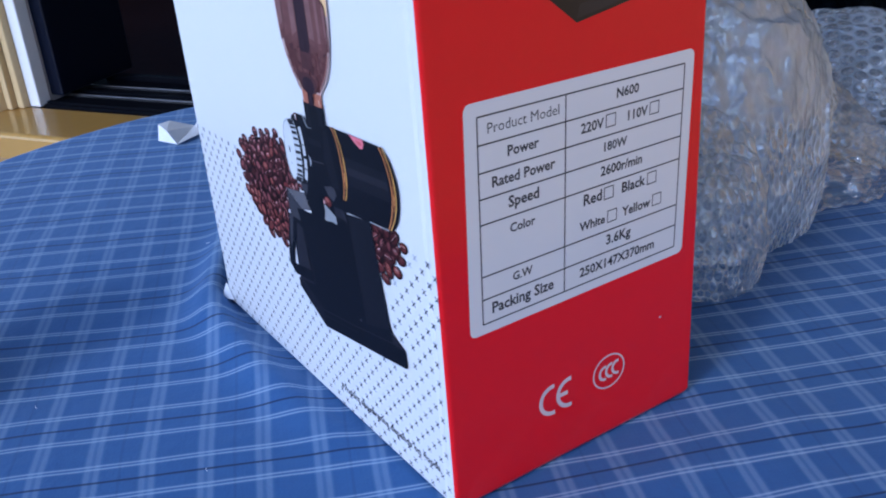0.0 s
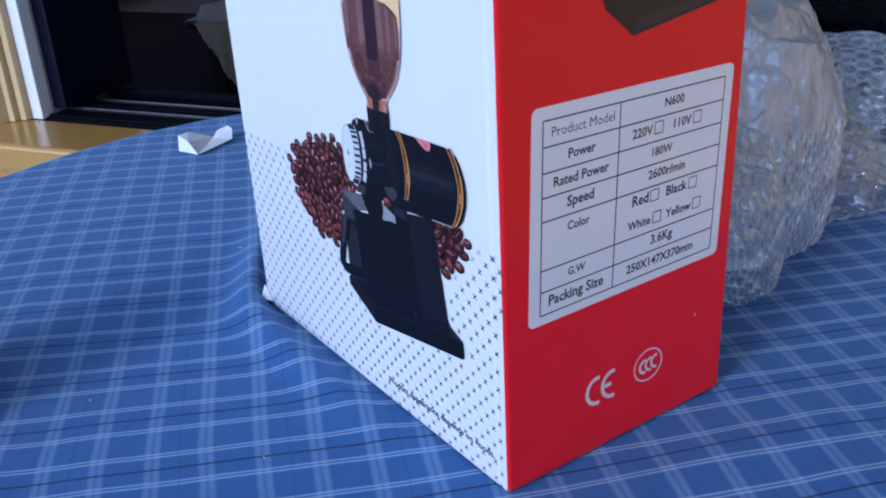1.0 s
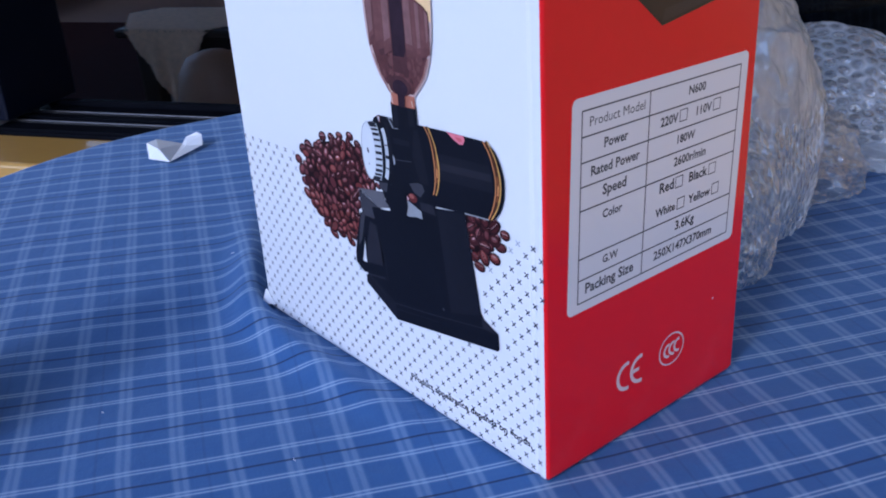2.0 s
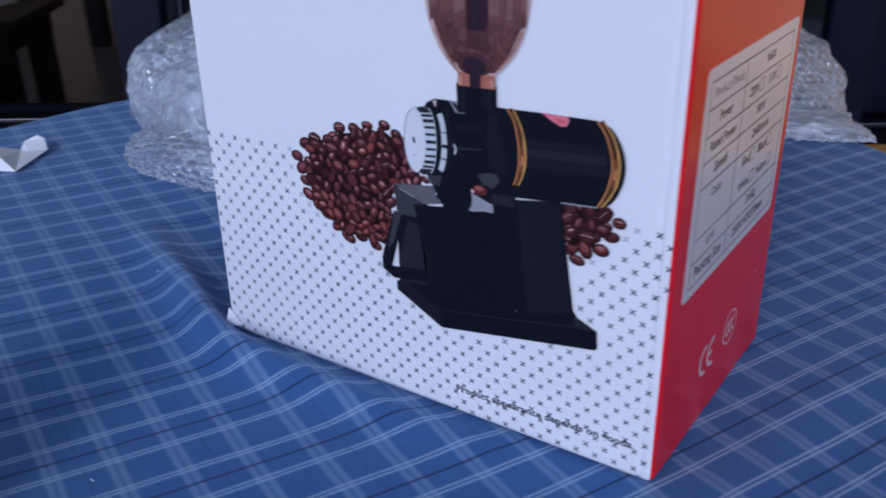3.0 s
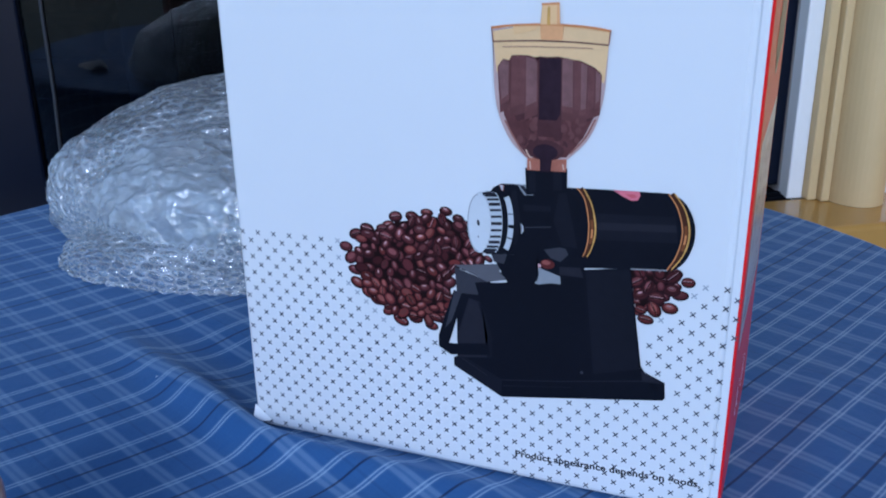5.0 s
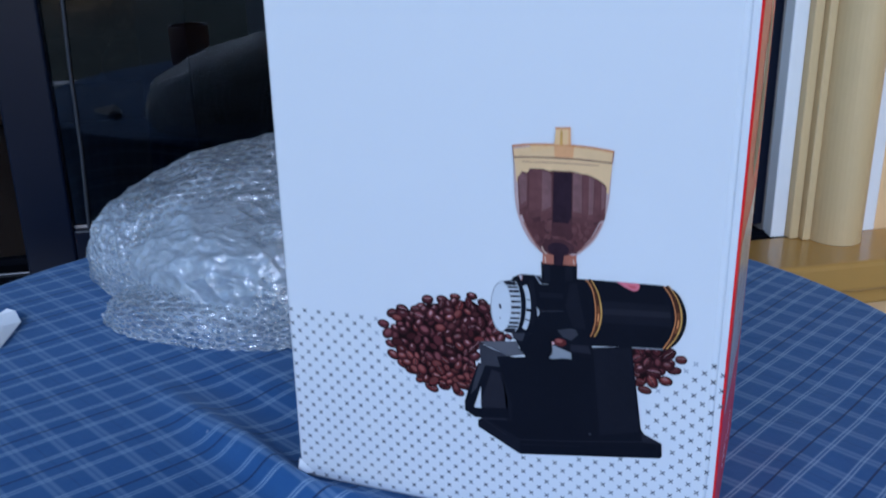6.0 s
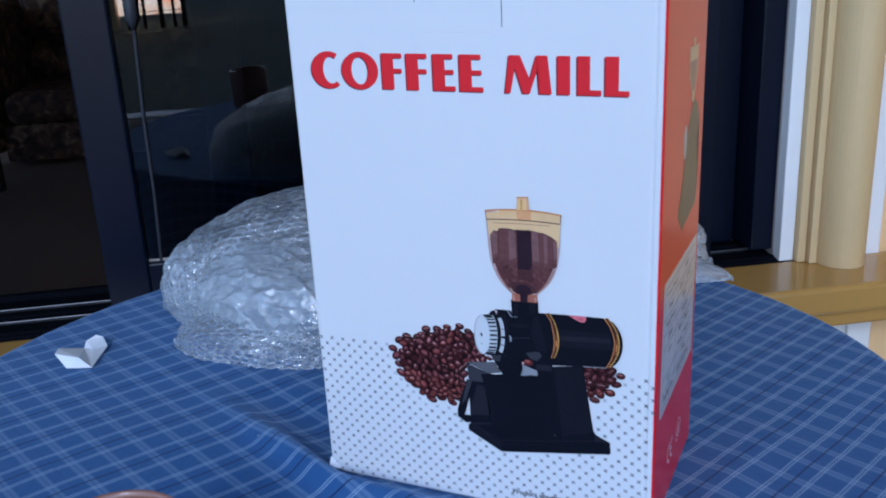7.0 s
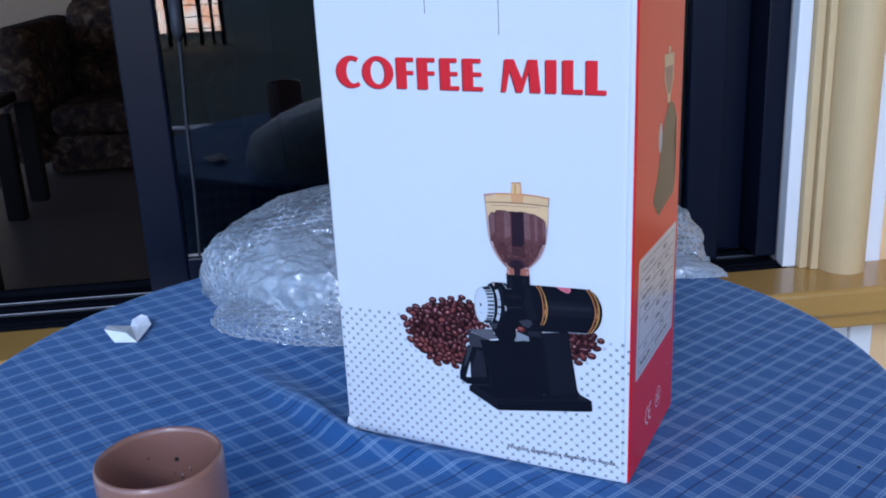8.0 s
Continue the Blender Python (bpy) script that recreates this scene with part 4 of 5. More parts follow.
def draw_crosses():
    """A field of small crosses that thins out round the picture."""
    bm = bmesh.new()
    front.layer += 1
    for s in range(-30, 60):
        for d in range(-40, 40):
            if (s + d) % 2:
                continue
            i, j = (s + d) / 2, (s - d) / 2
            x = -137.34 + 4.461 * i + 4.629 * j
            z = 54.58 + 4.574 * i - 4.345 * j
            if not (-248.5 < x < -1.5 and 1.8 < z < 116.8 + 0.012 * (x + 248)) or near((x, z), GRINDER, 1.5):
                continue
            if any(math.hypot(x - b[0], z - b[1]) < 5.2 for b in HEAP_RIM + TAIL_RIM) or inside((x, z), HEAP_IN) or inside((x, z), TAIL_IN):
                continue
            if (-190 < x < -30 and z > 104) or (-150 < x < -126 and 58 < z < 96 and x > -132 - (z - 58) * 0.25):
                continue
            pale = any(math.hypot(x - b[0], z - b[1]) < 8.0 for b in HEAP_RIM + TAIL_RIM)
            for q in (1, -1):
                e = Vector((1, q)).normalized()
                w = Vector((-e.y, e.x)) * 0.30
                c = Vector((x, z))
                front.shape(bm, [c - e * 1.65 + w, c - e * 1.65 - w, c + e * 1.65 - w, c + e * 1.65 + w], 1 if pale else 0, layer=front.layer + (q > 0))
    front.layer += 1
    carton_part("printed_cross_pattern", bm, [M_XINK, M_XPALE], "field of small grey printed crosses", stuff=True)


def build_front_print():
    draw_crosses()
    lettering("printed_line", "Product appearance depends on goods.", front, -99.8, 11.6, 90.3, M_INK, bold=0.030, height=3.6, tilt=radians(1.8))["kind"] = "stuff"
    draw_heap(HEAP_RIM, HEAP_IN, 5, 3.75)
    draw_heap(TAIL_RIM, TAIL_IN, 8, 5.0)

    # the pictured grinder: base, drawer, handle
    g = front.put("printed_grinder", GRINDER, M_P_BLACK, "printed picture of a black coffee grinder")
    P = lambda pts, m, lab="": front.put("printed_shape", pts, m, lab, g)
    S = lambda name, lines, w, m: front.strokes(name, lines, w, m, parent=g)
    P([(-131.9, 62), (-127.3, 63.5), (-107.1, 54.1), (-107.5, 44.6), (-131.9, 57.5)], M_P_SOFT)
    P([(-40.6, 71.2), (-29.9, 66.5), (-39.8, 66)], M_P_DARK)
    for line in ([(-107.1, 53.8), (-78, 58.4), (-39.7, 65.7), (-30.3, 66.1)], [(-114.7, 54.9), (-127.9, 62.2)]):
        S("printed_seam", [line], 0.5, M_P_DARK)
    P([(-68.3, 116.6), (-48.9, 120), (-41.4, 71.6), (-62.6, 65.1)], M_P_SOFT)
    # lid of the drawer: pale top, dimmer side
    P([(-131.2, 110.3), (-130.1, 97), (-119.6, 97.4), (-113.6, 104.6)], M_P_SIDE)
    P([(-131.2, 111.2), (-108.1, 114.8), (-108.8, 111), (-105.3, 108.5), (-105.3, 107.1), (-114.7, 104.7)], M_P_SLATE)
    P([(-121, 103.5), (-113.1, 105.2), (-114.1, 102.3), (-119.1, 97.5)], M_P_BLACK)
    # drawer face behind the handle
    P([(-124, 95.1), (-118.1, 93.7), (-112.7, 76.8), (-112.6, 65), (-130.2, 62.4), (-130.2, 73.7)], M_P_DARK)
    P([(-119.6, 93.5), (-117.6, 93.2), (-112.2, 76.9), (-112, 65.1), (-114.8, 64.6), (-114.5, 76.5)], M_P_SOFT)
    S("printed_handle", [[(-128.7, 97.2), (-133.5, 83.4), (-136.8, 72), (-137.1, 68.3), (-133.7, 66.3), (-113.7, 69.3)]], 6.2, M_P_BLACK)
    P([(-131.5, 97.1), (-127.3, 98.5), (-132.7, 82.1), (-136.4, 77.1)], M_P_SIDE)
    P([(-131.1, 75.9), (-132.2, 69.5), (-129.9, 69.9)], M_WHITE)
    P([(-113.6, 104.6), (-80, 107.4), (-68.4, 109.2), (-65.1, 64.6), (-105.2, 58), (-112.7, 76.8)], M_P_BLACK)
    P(oval(-68, 65, 0.8, 0.8, n=10), M_P_SIDE)
    P([(-106.5, 51.2), (-72.6, 56.5), (-72.6, 55.9), (-106.5, 50.3)], M_P_SOFT)

    # throat between head and drawer, with beans showing behind it
    P([(-113.8, 121), (-69.4, 128.8), (-68.8, 115.8), (-79.5, 108.5), (-104.8, 105.9), (-108.3, 111.4)], M_P_BLACK)
    P([(-113, 119.5), (-101.7, 121), (-102.4, 117.7), (-106.2, 115), (-111.6, 115.5)], M_P_SIDE)
    P([(-87.8, 124.5), (-84.8, 127), (-78.3, 127.1), (-76.4, 123.4), (-80, 119.5), (-84.6, 120.7)], M_P_SIDE)
    P([(-80.4, 117.1), (-70.8, 117.9), (-69.1, 113.1), (-80.2, 113.1)], M_P_DARK)
    P(oval(-86, 117.6, 3.4, 2.3, n=16), M_BEAN_RUST)
    P(oval(-86.6, 118.3, 2.0, 1.1, n=12), M_BEAN_RUST_TOP)
    P(oval(-90.6, 116.4, 1.8, 1.0, n=12), M_BEAN_SHINE)
    P([(-91.8, 115.4), (-89.3, 115.2), (-79.9, 112.3), (-79.5, 108.5), (-84.1, 108.4), (-89.8, 107), (-91.8, 107.3), (-90.1, 110), (-90, 113.8)], M_P_STEEL)
    P([(-107, 113.8), (-105.3, 119.5), (-90.7, 122.5), (-91.3, 116), (-90.2, 111.8), (-92.3, 106.1), (-104.7, 104.2), (-105.1, 107.7), (-108.3, 109.7)], M_P_BLACK)

    # head with its ring, marker and maker's plate
    P([(-115.1, 146.7), (-112.1, 151.8), (-108.2, 153.9), (-97.6, 154.5), (-93.7, 150.6), (-74.6, 154.7), (-69.2, 124.9), (-80.7, 126.5), (-105, 119.5), (-108.3, 122.8)], M_P_BLACK)
    P([(-81.8, 151.9), (-74.1, 153.3), (-70.9, 140.1), (-72.3, 127), (-79.5, 127.2), (-83.8, 138.6)], M_P_SOFT)
    P([(-74.1, 148.5), (-72.5, 147.9), (-71, 141.3), (-72.4, 141.2)], M_P_DARK)
    P([(-103.8, 151.1), (-101.3, 151.4), (-98.9, 136.7), (-100.7, 125.4), (-103.8, 125), (-102.3, 137.6)], M_P_SOFT)
    P([(-97.9, 145.1), (-85.2, 145.5), (-85.2, 143), (-97.7, 142)], M_P_SOFT)
    S("printed_seam", [[(-97.8, 134), (-84.9, 135.8)]], 0.5, M_P_SIDE)
    P([(-109.5, 153.5), (-106.9, 153.3), (-107.4, 149.2)], M_P_ROSE)
    P([(-109, 153.2), (-107.4, 153), (-107.8, 150.4)], M_P_PALE)
    P([(-100.8, 154.2), (-97.1, 154.6), (-93.1, 149.9), (-97.5, 149.5)], M_P_STEEL)
    P([(-99.8, 153.8), (-97.8, 153.9), (-94.9, 150.5), (-96.9, 150.3)], M_P_DARK)
    P([(-99.2, 136.2), (-97.8, 134.8), (-97.5, 132.5), (-98.7, 130.7), (-98.3, 133.7)], M_P_PALE)

    # knurled silver dial with its scale ring
    P(oval(-107.2, 135.2, 4.6, 15.4, -90, 90, 14) + oval(-115, 134.2, 4.6, 15.4, 90, 270, 14), M_P_BLACK)
    S("printed_dial_band", [oval(-107.9, 135.1, 4.3, 14.3, -62, 62, 16)], 2.6, M_P_PALE)
    for a0, a1 in ((-9, -2), (18, 20), (-32, -29)):
        S("printed_dial_band", [oval(-107.4, 135.2, 4.3, 14.3, a0, a1, 3)], 3.2, M_P_BLACK)
    P(oval(-118.2, 134.1, 5.2, 14.9, 90, 270, 14) + oval(-111.6, 134.7, 4.0, 14.9, -90, 90, 14), M_P_PALE, "silver grind dial")
    marks = []
    for k in range(13):
        a = radians(-80 + 13.4 * k)
        (ax, az), (bx, bz) = (-117.9, 134.1), (-111.6, 134.7)
        marks.append([(ax + 4.9 * math.cos(a), az + 14.3 * math.sin(a)), (bx + 3.7 * math.cos(a), bz + 14.3 * math.sin(a))])
    for k, line in enumerate(marks):
        S("printed_dial_mark", [line], 1.15 if k % 3 else 1.5, M_P_DARK)
    P(oval(-119, 133.7, 5.6, 14.5), M_P_FACE)
    S("printed_dial_band", [oval(-119, 133.7, 5.3, 14.0, 95, 265, 16)], 0.4, M_P_STEEL)
    P(oval(-119.2, 133.9, 0.7, 1.5, tilt=0.2), M_P_SIDE)
    P(oval(-119.2, 127, 0.4, 0.6, n=8), M_P_STEEL)

    # motor drum
    drum = [(-78.9, 155), (-57.9, 156), (-34.9, 156.8), (-28.9, 154.8), (-24.7, 149.6), (-22.2, 142.4), (-22.4, 134.7), (-25, 127.4), (-28.9, 122.9), (-32.9, 121.3), (-48.5, 120.3), (-70.3, 117.9)]
    P(drum[:2] + smooth(drum[2:11]) + drum[11:], M_P_BLACK, "black motor drum")
    P([(-65.4, 144.5), (-30.7, 146.6), (-28.8, 134.9), (-66.2, 132)], M_P_SOFT)
    P([(-64.1, 140.4), (-30.2, 143), (-29.6, 139.7), (-63.9, 136.9)], M_P_DARK)
    P([(-78.3, 163.6), (-97.3, 162.3), (-96.6, 149.8), (-78.1, 152.8)], M_P_BLACK)
    P([(-95.7, 161), (-92.5, 161.3), (-92.2, 151.3), (-95.2, 151)], M_P_SOFT)
    P([(-84.6, 161.6), (-80.7, 161.9), (-80.3, 153.5), (-84.3, 153.1)], M_P_SOFT)
    for inner, outer in (([(-73.7, 155.3), (-70.2, 150.7), (-68.1, 141.7), (-67.7, 133.4), (-68.6, 127.1), (-69.9, 123.5)], [(-70.7, 155.4), (-67, 148.6), (-65.1, 140.8), (-64.8, 134.8), (-66, 128), (-67.9, 123.7)]),
                         ([(-34.4, 156.6), (-30.4, 151.1), (-27.7, 142.9), (-27.5, 136.3), (-29.4, 128.3), (-32.7, 121.8)], [(-31.8, 156.9), (-27.3, 150.7), (-24.8, 143.2), (-24.6, 135.9), (-26.7, 128.7), (-30.7, 122.4)])):
        inner, outer = smooth(inner), smooth(outer)
        mid = [((a + c) / 2, (b + d) / 2) for (a, b), (c, d) in zip(inner, outer)]
        S("printed_gold_ring", [mid], 2.4, M_P_RING)
        n = len(mid)
        S("printed_gold_ring", [mid[2 * n // 5:3 * n // 4]], 1.3, M_P_ORANGE_DIM)
        S("printed_gold_ring", [mid[n // 2:2 * n // 3]], 0.8, M_P_ORANGE)
        S("printed_gold_ring", [inner], 0.5, M_P_ORANGE)
        S("printed_gold_ring", [outer], 0.55, M_P_GOLD)
        S("printed_gold_ring", [outer[n // 3:3 * n // 4]], 0.8, M_P_GOLD)
    S("printed_seam", [[(-48.3, 120.4), (-32.5, 121.8)]], 0.6, M_P_STEEL)
    P([(-57.9, 156), (-46.6, 156.4), (-46, 154.6), (-47.2, 152.3), (-49.7, 152), (-53.5, 153.5)], M_P_PINK, "small pink badge")
    P([(-52.7, 154.8), (-48.5, 155), (-47.5, 153.7), (-49.8, 153)], M_P_RED)

    # hopper of smoked amber plastic, half full of beans
    left = smooth([(-113, 223), (-112.3, 216.9), (-112.2, 205), (-111.8, 197.3), (-110.5, 188.4), (-107.4, 179.8), (-103.1, 172.8), (-96.9, 167)])
    right = smooth([(-62.3, 223.6), (-62.8, 218.2), (-63.1, 208.5), (-63.5, 199.8), (-64.7, 191.2), (-67, 183), (-71.2, 175.3), (-78.5, 167.7)])
    P(left + right[::-1], M_P_FILM, "amber hopper")
    P([(-112.7, 221.5), (-97.8, 224.4), (-86.4, 225), (-72.3, 224.8), (-62.5, 223), (-64, 202), (-68.9, 204.5), (-86.4, 209.9), (-101.1, 210.5), (-110.8, 204)], M_P_BAND)
    P([(-96.4, 167.1), (-78.7, 167.7), (-78.8, 162.1), (-96.5, 161.4)], M_P_NECK)
    top = [(-109.8, 207.2), (-107.9, 210), (-105.3, 209.5), (-104.1, 211.7), (-100.2, 212), (-96.6, 212), (-94, 211.3), (-92.6, 209.8), (-91.4, 211.8), (-88.6, 211.6), (-86.5, 211.6), (-83.8, 212.1), (-82.4, 211.7), (-81.8, 211.4), (-79.2, 211.4), (-76.9, 211), (-74.4, 210.9), (-71.2, 209.6), (-68.4, 208.4), (-65.6, 206.2)]
    low = [(-65.3, 198), (-67.5, 187.6), (-71.9, 177.9), (-79, 168.6), (-96.2, 167.8), (-102.4, 175), (-107.2, 185.3), (-109.9, 196.3)]
    P(top + low, M_P_MASS, "coffee beans behind amber plastic")
    rnd = random.Random(21)
    bm = bmesh.new()
    front.layer += 1
    for _ in range(260):
        x, z = rnd.uniform(-109, -64), rnd.uniform(170, 199)
        r = rnd.uniform(1.0, 1.9)
        if not all(inside((x + dx, z), low + [(-109.9, 199.7), (-65.4, 199.7)]) for dx in (-1.3 * r, 1.3 * r)):
            continue
        front.shape(bm, oval(x, z, r * 1.25, r, n=12, tilt=rnd.uniform(-1.5, 1.5)), rnd.randrange(3), front.layer)
        front.layer += 1
    carton_part("printed_bean_mottle", bm, [M_P_BROWN, M_P_MASS, M_P_UMBER_SOFT], "", g, stuff=True)
    for pts, m in (([(-109.8, 206.7), (-107.9, 209.6), (-105.3, 209), (-105.4, 194.9), (-108.4, 192.4)], M_P_MAUVE),
                   ([(-104, 211.2), (-100.2, 211.6), (-97.8, 211.5), (-98.2, 191.2), (-104.1, 188.9)], M_P_BROWN),
                   ([(-97.6, 211.5), (-94, 210.8), (-92.8, 209.2), (-92.7, 192.7), (-97.3, 190.1)], M_P_MAUVE),
                   ([(-82, 211), (-79.6, 211.8), (-77.1, 210.8), (-76.7, 190.8), (-81.5, 191.4)], M_P_MAUVE),
                   ([(-76.9, 210.6), (-74.2, 210.3), (-73.9, 190.1), (-76.2, 190.4)], M_P_BROWN),
                   ([(-73.9, 210.1), (-71, 208.9), (-71.2, 190.8), (-73.4, 190.1)], M_P_MAUVE),
                   ([(-67.6, 207.2), (-65.5, 205.6), (-65.6, 194.6), (-67.1, 193.3)], M_P_MAUVE),
                   ([(-70.7, 208.7), (-68.1, 207.7), (-67.9, 191.4), (-70.6, 190.3)], M_P_BROWN),
                   ([(-91.6, 211.3), (-88.6, 211.2), (-86.5, 211.2), (-83.8, 211.6), (-82.4, 211.2), (-82, 187.7), (-83.6, 184.8), (-91.5, 184.6)], M_P_UMBER)):
        floor_, centre = min(z for _, z in pts), sum(x for x, _ in pts) / len(pts)
        for drop, ink in ((7.5, M_P_UMBER_SOFT), (3.5, M_P_UMBER_SOFT)) if m is M_P_UMBER else ((6.0, M_P_HAZE_LOW), (2.5, M_P_BROWN)) if m is M_P_MAUVE else ((4.0, M_P_HAZE_LOW),):
            P([(x + (0.5 if x > centre else -0.5), z - drop if z < floor_ + 4 else z - 0.2) for x, z in pts], ink)
        P(pts, m)
    P(oval(-88.4, 171.2, 8.6, 4.6, n=20), M_P_UMBER_SOFT)
    P(oval(-88.2, 170.4, 5.6, 3.6, n=20), M_P_UMBER)
    P([(-90.6, 170), (-84.9, 170), (-85.6, 161.6), (-90.4, 161.5)], M_P_UMBER)
    for line in ([(-106.7, 183.4), (-102.9, 176.5), (-97.9, 169.1), (-95.1, 166.9)], [(-66.9, 186.5), (-70.9, 178.2), (-77.2, 170.6)]):
        S("printed_glint", [smooth(line)], 0.8, M_P_ROSE)
    for line in ([(-97, 170.9), (-95.7, 168.3), (-94.4, 167.2)], [(-80.3, 165.6), (-79.7, 163)], [(-95.1, 165.7), (-94.7, 162.1)]):
        S("printed_glint", [line], 0.7, M_P_ROSE_PALE)
    # lid: rim, lip, knob
    P([(-91.8, 224.8), (-81.8, 225), (-82.2, 219), (-91.4, 218.8)], M_P_ORANGE_PALE)
    P([(-103.7, 224), (-93.5, 224.7), (-93.5, 223), (-103, 220.6)], M_P_AMBER)
    S("printed_hopper_rim", [smooth([(-113.3, 223), (-105.1, 224.2), (-97.8, 224.8), (-86.4, 225.3), (-72.3, 224.8), (-62, 223.6)])], 1.0, M_P_ORANGE)
    S("printed_hopper_rim", [smooth([(-112.4, 217.2), (-103.5, 217.9), (-91.9, 218.4), (-80.5, 218.5), (-72, 218.3), (-62.8, 217.9)])], 0.55, M_P_BROWN)
    S("printed_hopper_rim", [[(-108, 215.2), (-96.2, 215.8), (-81.8, 216.1), (-69.2, 216.2)]], 0.3, M_P_ROSE)
    for line in ([(-113, 223), (-112.3, 216.9)], [(-62.3, 223.6), (-62.8, 217.9)]):
        S("printed_hopper_rim", [line], 0.5, M_P_ROSE)
    P([(-91.1, 233.4), (-83.8, 234), (-83.3, 225.5), (-91.8, 225.1)], M_P_AMBER)
    P([(-84.9, 233.6), (-83.8, 233.7), (-83.3, 225.5), (-84.7, 225.4)], M_P_ORANGE_PALE)
    P([(-88.8, 232.4), (-87.7, 232.5), (-87.5, 225.1), (-89, 225)], M_P_GOLD)
    S("printed_hopper_rim", [[(-91.4, 233.4), (-83.8, 234)]], 0.9, M_P_ORANGE)

    # heading: thick stems, thin arms
    front.layer, front.register = 0, None
    CAP, BASE = 23.2, 300.1
    th = -0.0042

    def place(pts, dx=0.0, dz=0.0):
        pts = [(-20.1 + (x + 20.5) * 1.0135, z) for x, z in pts]
        return [(-128 + (x + 128 + dx) * math.cos(th) - (z + dz) * math.sin(th), BASE + (x + 128 + dx) * math.sin(th) + (z + dz) * math.cos(th)) for x, z in pts]

    def stem(x, w):
        return [(x, 0), (x + w, 0), (x + w, CAP), (x, CAP)]

    def arm(x0, x1, z, h):
        return [(x0, z), (x1, z), (x1 - 0.4, z + h), (x0, z + h)]

    def bowl(x0, x1, a0, a1, lean):
        c, r = (x0 + x1) / 2, (x1 - x0) / 2
        outer = oval(c, CAP / 2, r, CAP / 2 + 0.7, a0, a1, 30)
        inner = oval(c + lean, CAP / 2, r * 0.46, CAP / 2 - 2.6, a1, a0, 30)
        return outer, inner

    def letter(name, polys, rings_=()):
        for dx, dz, m, lab in ((-0.9, -0.7, M_LETTER_EDGE, ""), (0, 0, M_LETTER, "thick red heading letter")):
            bm = bmesh.new()
            front.layer = 2 if lab else 1
            for pts in polys:
                front.shape(bm, place(pts, dx, dz))
            for outer, inner in rings_:
                o, i = place(outer, dx, dz), place(inner[::-1], dx, dz)
                for a in range(len(o) - 1):
                    front.shape(bm, [o[a], o[a + 1], i[a + 1], i[a]])
                if name == "O":
                    front.shape(bm, [o[-1], o[0], i[0], i[-1]])
            bmesh.ops.triangulate(bm, faces=bm.faces[:])
            carton_part("heading_letter", bm, m, lab)

    o, i = bowl(-231.2, -205.2, 58, 306, 1.8)
    letter("C", [], [(o, i)])
    letter("O", [], [bowl(-208.6, -182.2, 0, 360, 0.0)])
    for x0, x1 in ((-179.6, -165.0), (-162.4, -147.8)):
        letter("F", [stem(x0, 8.3), arm(x0 + 8.3, x1, CAP - 3.0, 3.0), arm(x0 + 8.3, x1 - 0.4, 10.6, 2.8)])
    for x0, x1 in ((-144.2, -129.2), (-126.4, -110.8)):
        letter("E", [stem(x0, 8.1), arm(x0 + 8.1, x1 - 1.2, CAP - 3.0, 3.0), arm(x0 + 8.1, x1 - 0.8, 10.6, 2.8), arm(x0 + 8.1, x1 + 0.2, 0, 3.0)])
    letter("M", [[(-96.9, 0), (-93.4, 0), (-90.4, 15.5), (-85.6, 0), (-81.2, 0), (-76.0, 15.5), (-75.3, 0), (-67.6, 0), (-70.1, CAP), (-77.0, CAP), (-81.2, 9.0), (-87.2, CAP), (-94.1, CAP)]])
    letter("I", [stem(-64.1, 7.8)])
    letter("L", [stem(-52.0, 7.6), arm(-44.4, -37.4, 0, 3.2)])
    letter("L", [stem(-35.5, 8.0), arm(-27.5, -21.0, 0, 3.2)])


build_front_print()


def build_dent():
    """The crushed lower corner of the white face, bent outwards."""
    bm = bmesh.new()
    a, b, c, d = [bm.verts.new(v) for v in ((-0.2497, -0.0008, 0.0125), (-0.2497, -0.0052, 0.0030), (-0.2400, -0.0009, 0.0042), (-0.2470, 0.0030, 0.0050))]
    for f in ((a, b, c), (a, c, d), (a, d, b), (b, d, c)):
        bm.faces.new(f)
    bmesh.ops.recalc_face_normals(bm, faces=bm.faces)
    carton_part("dented_corner", bm, M_WHITE, "crushed white card corner")


build_dent()


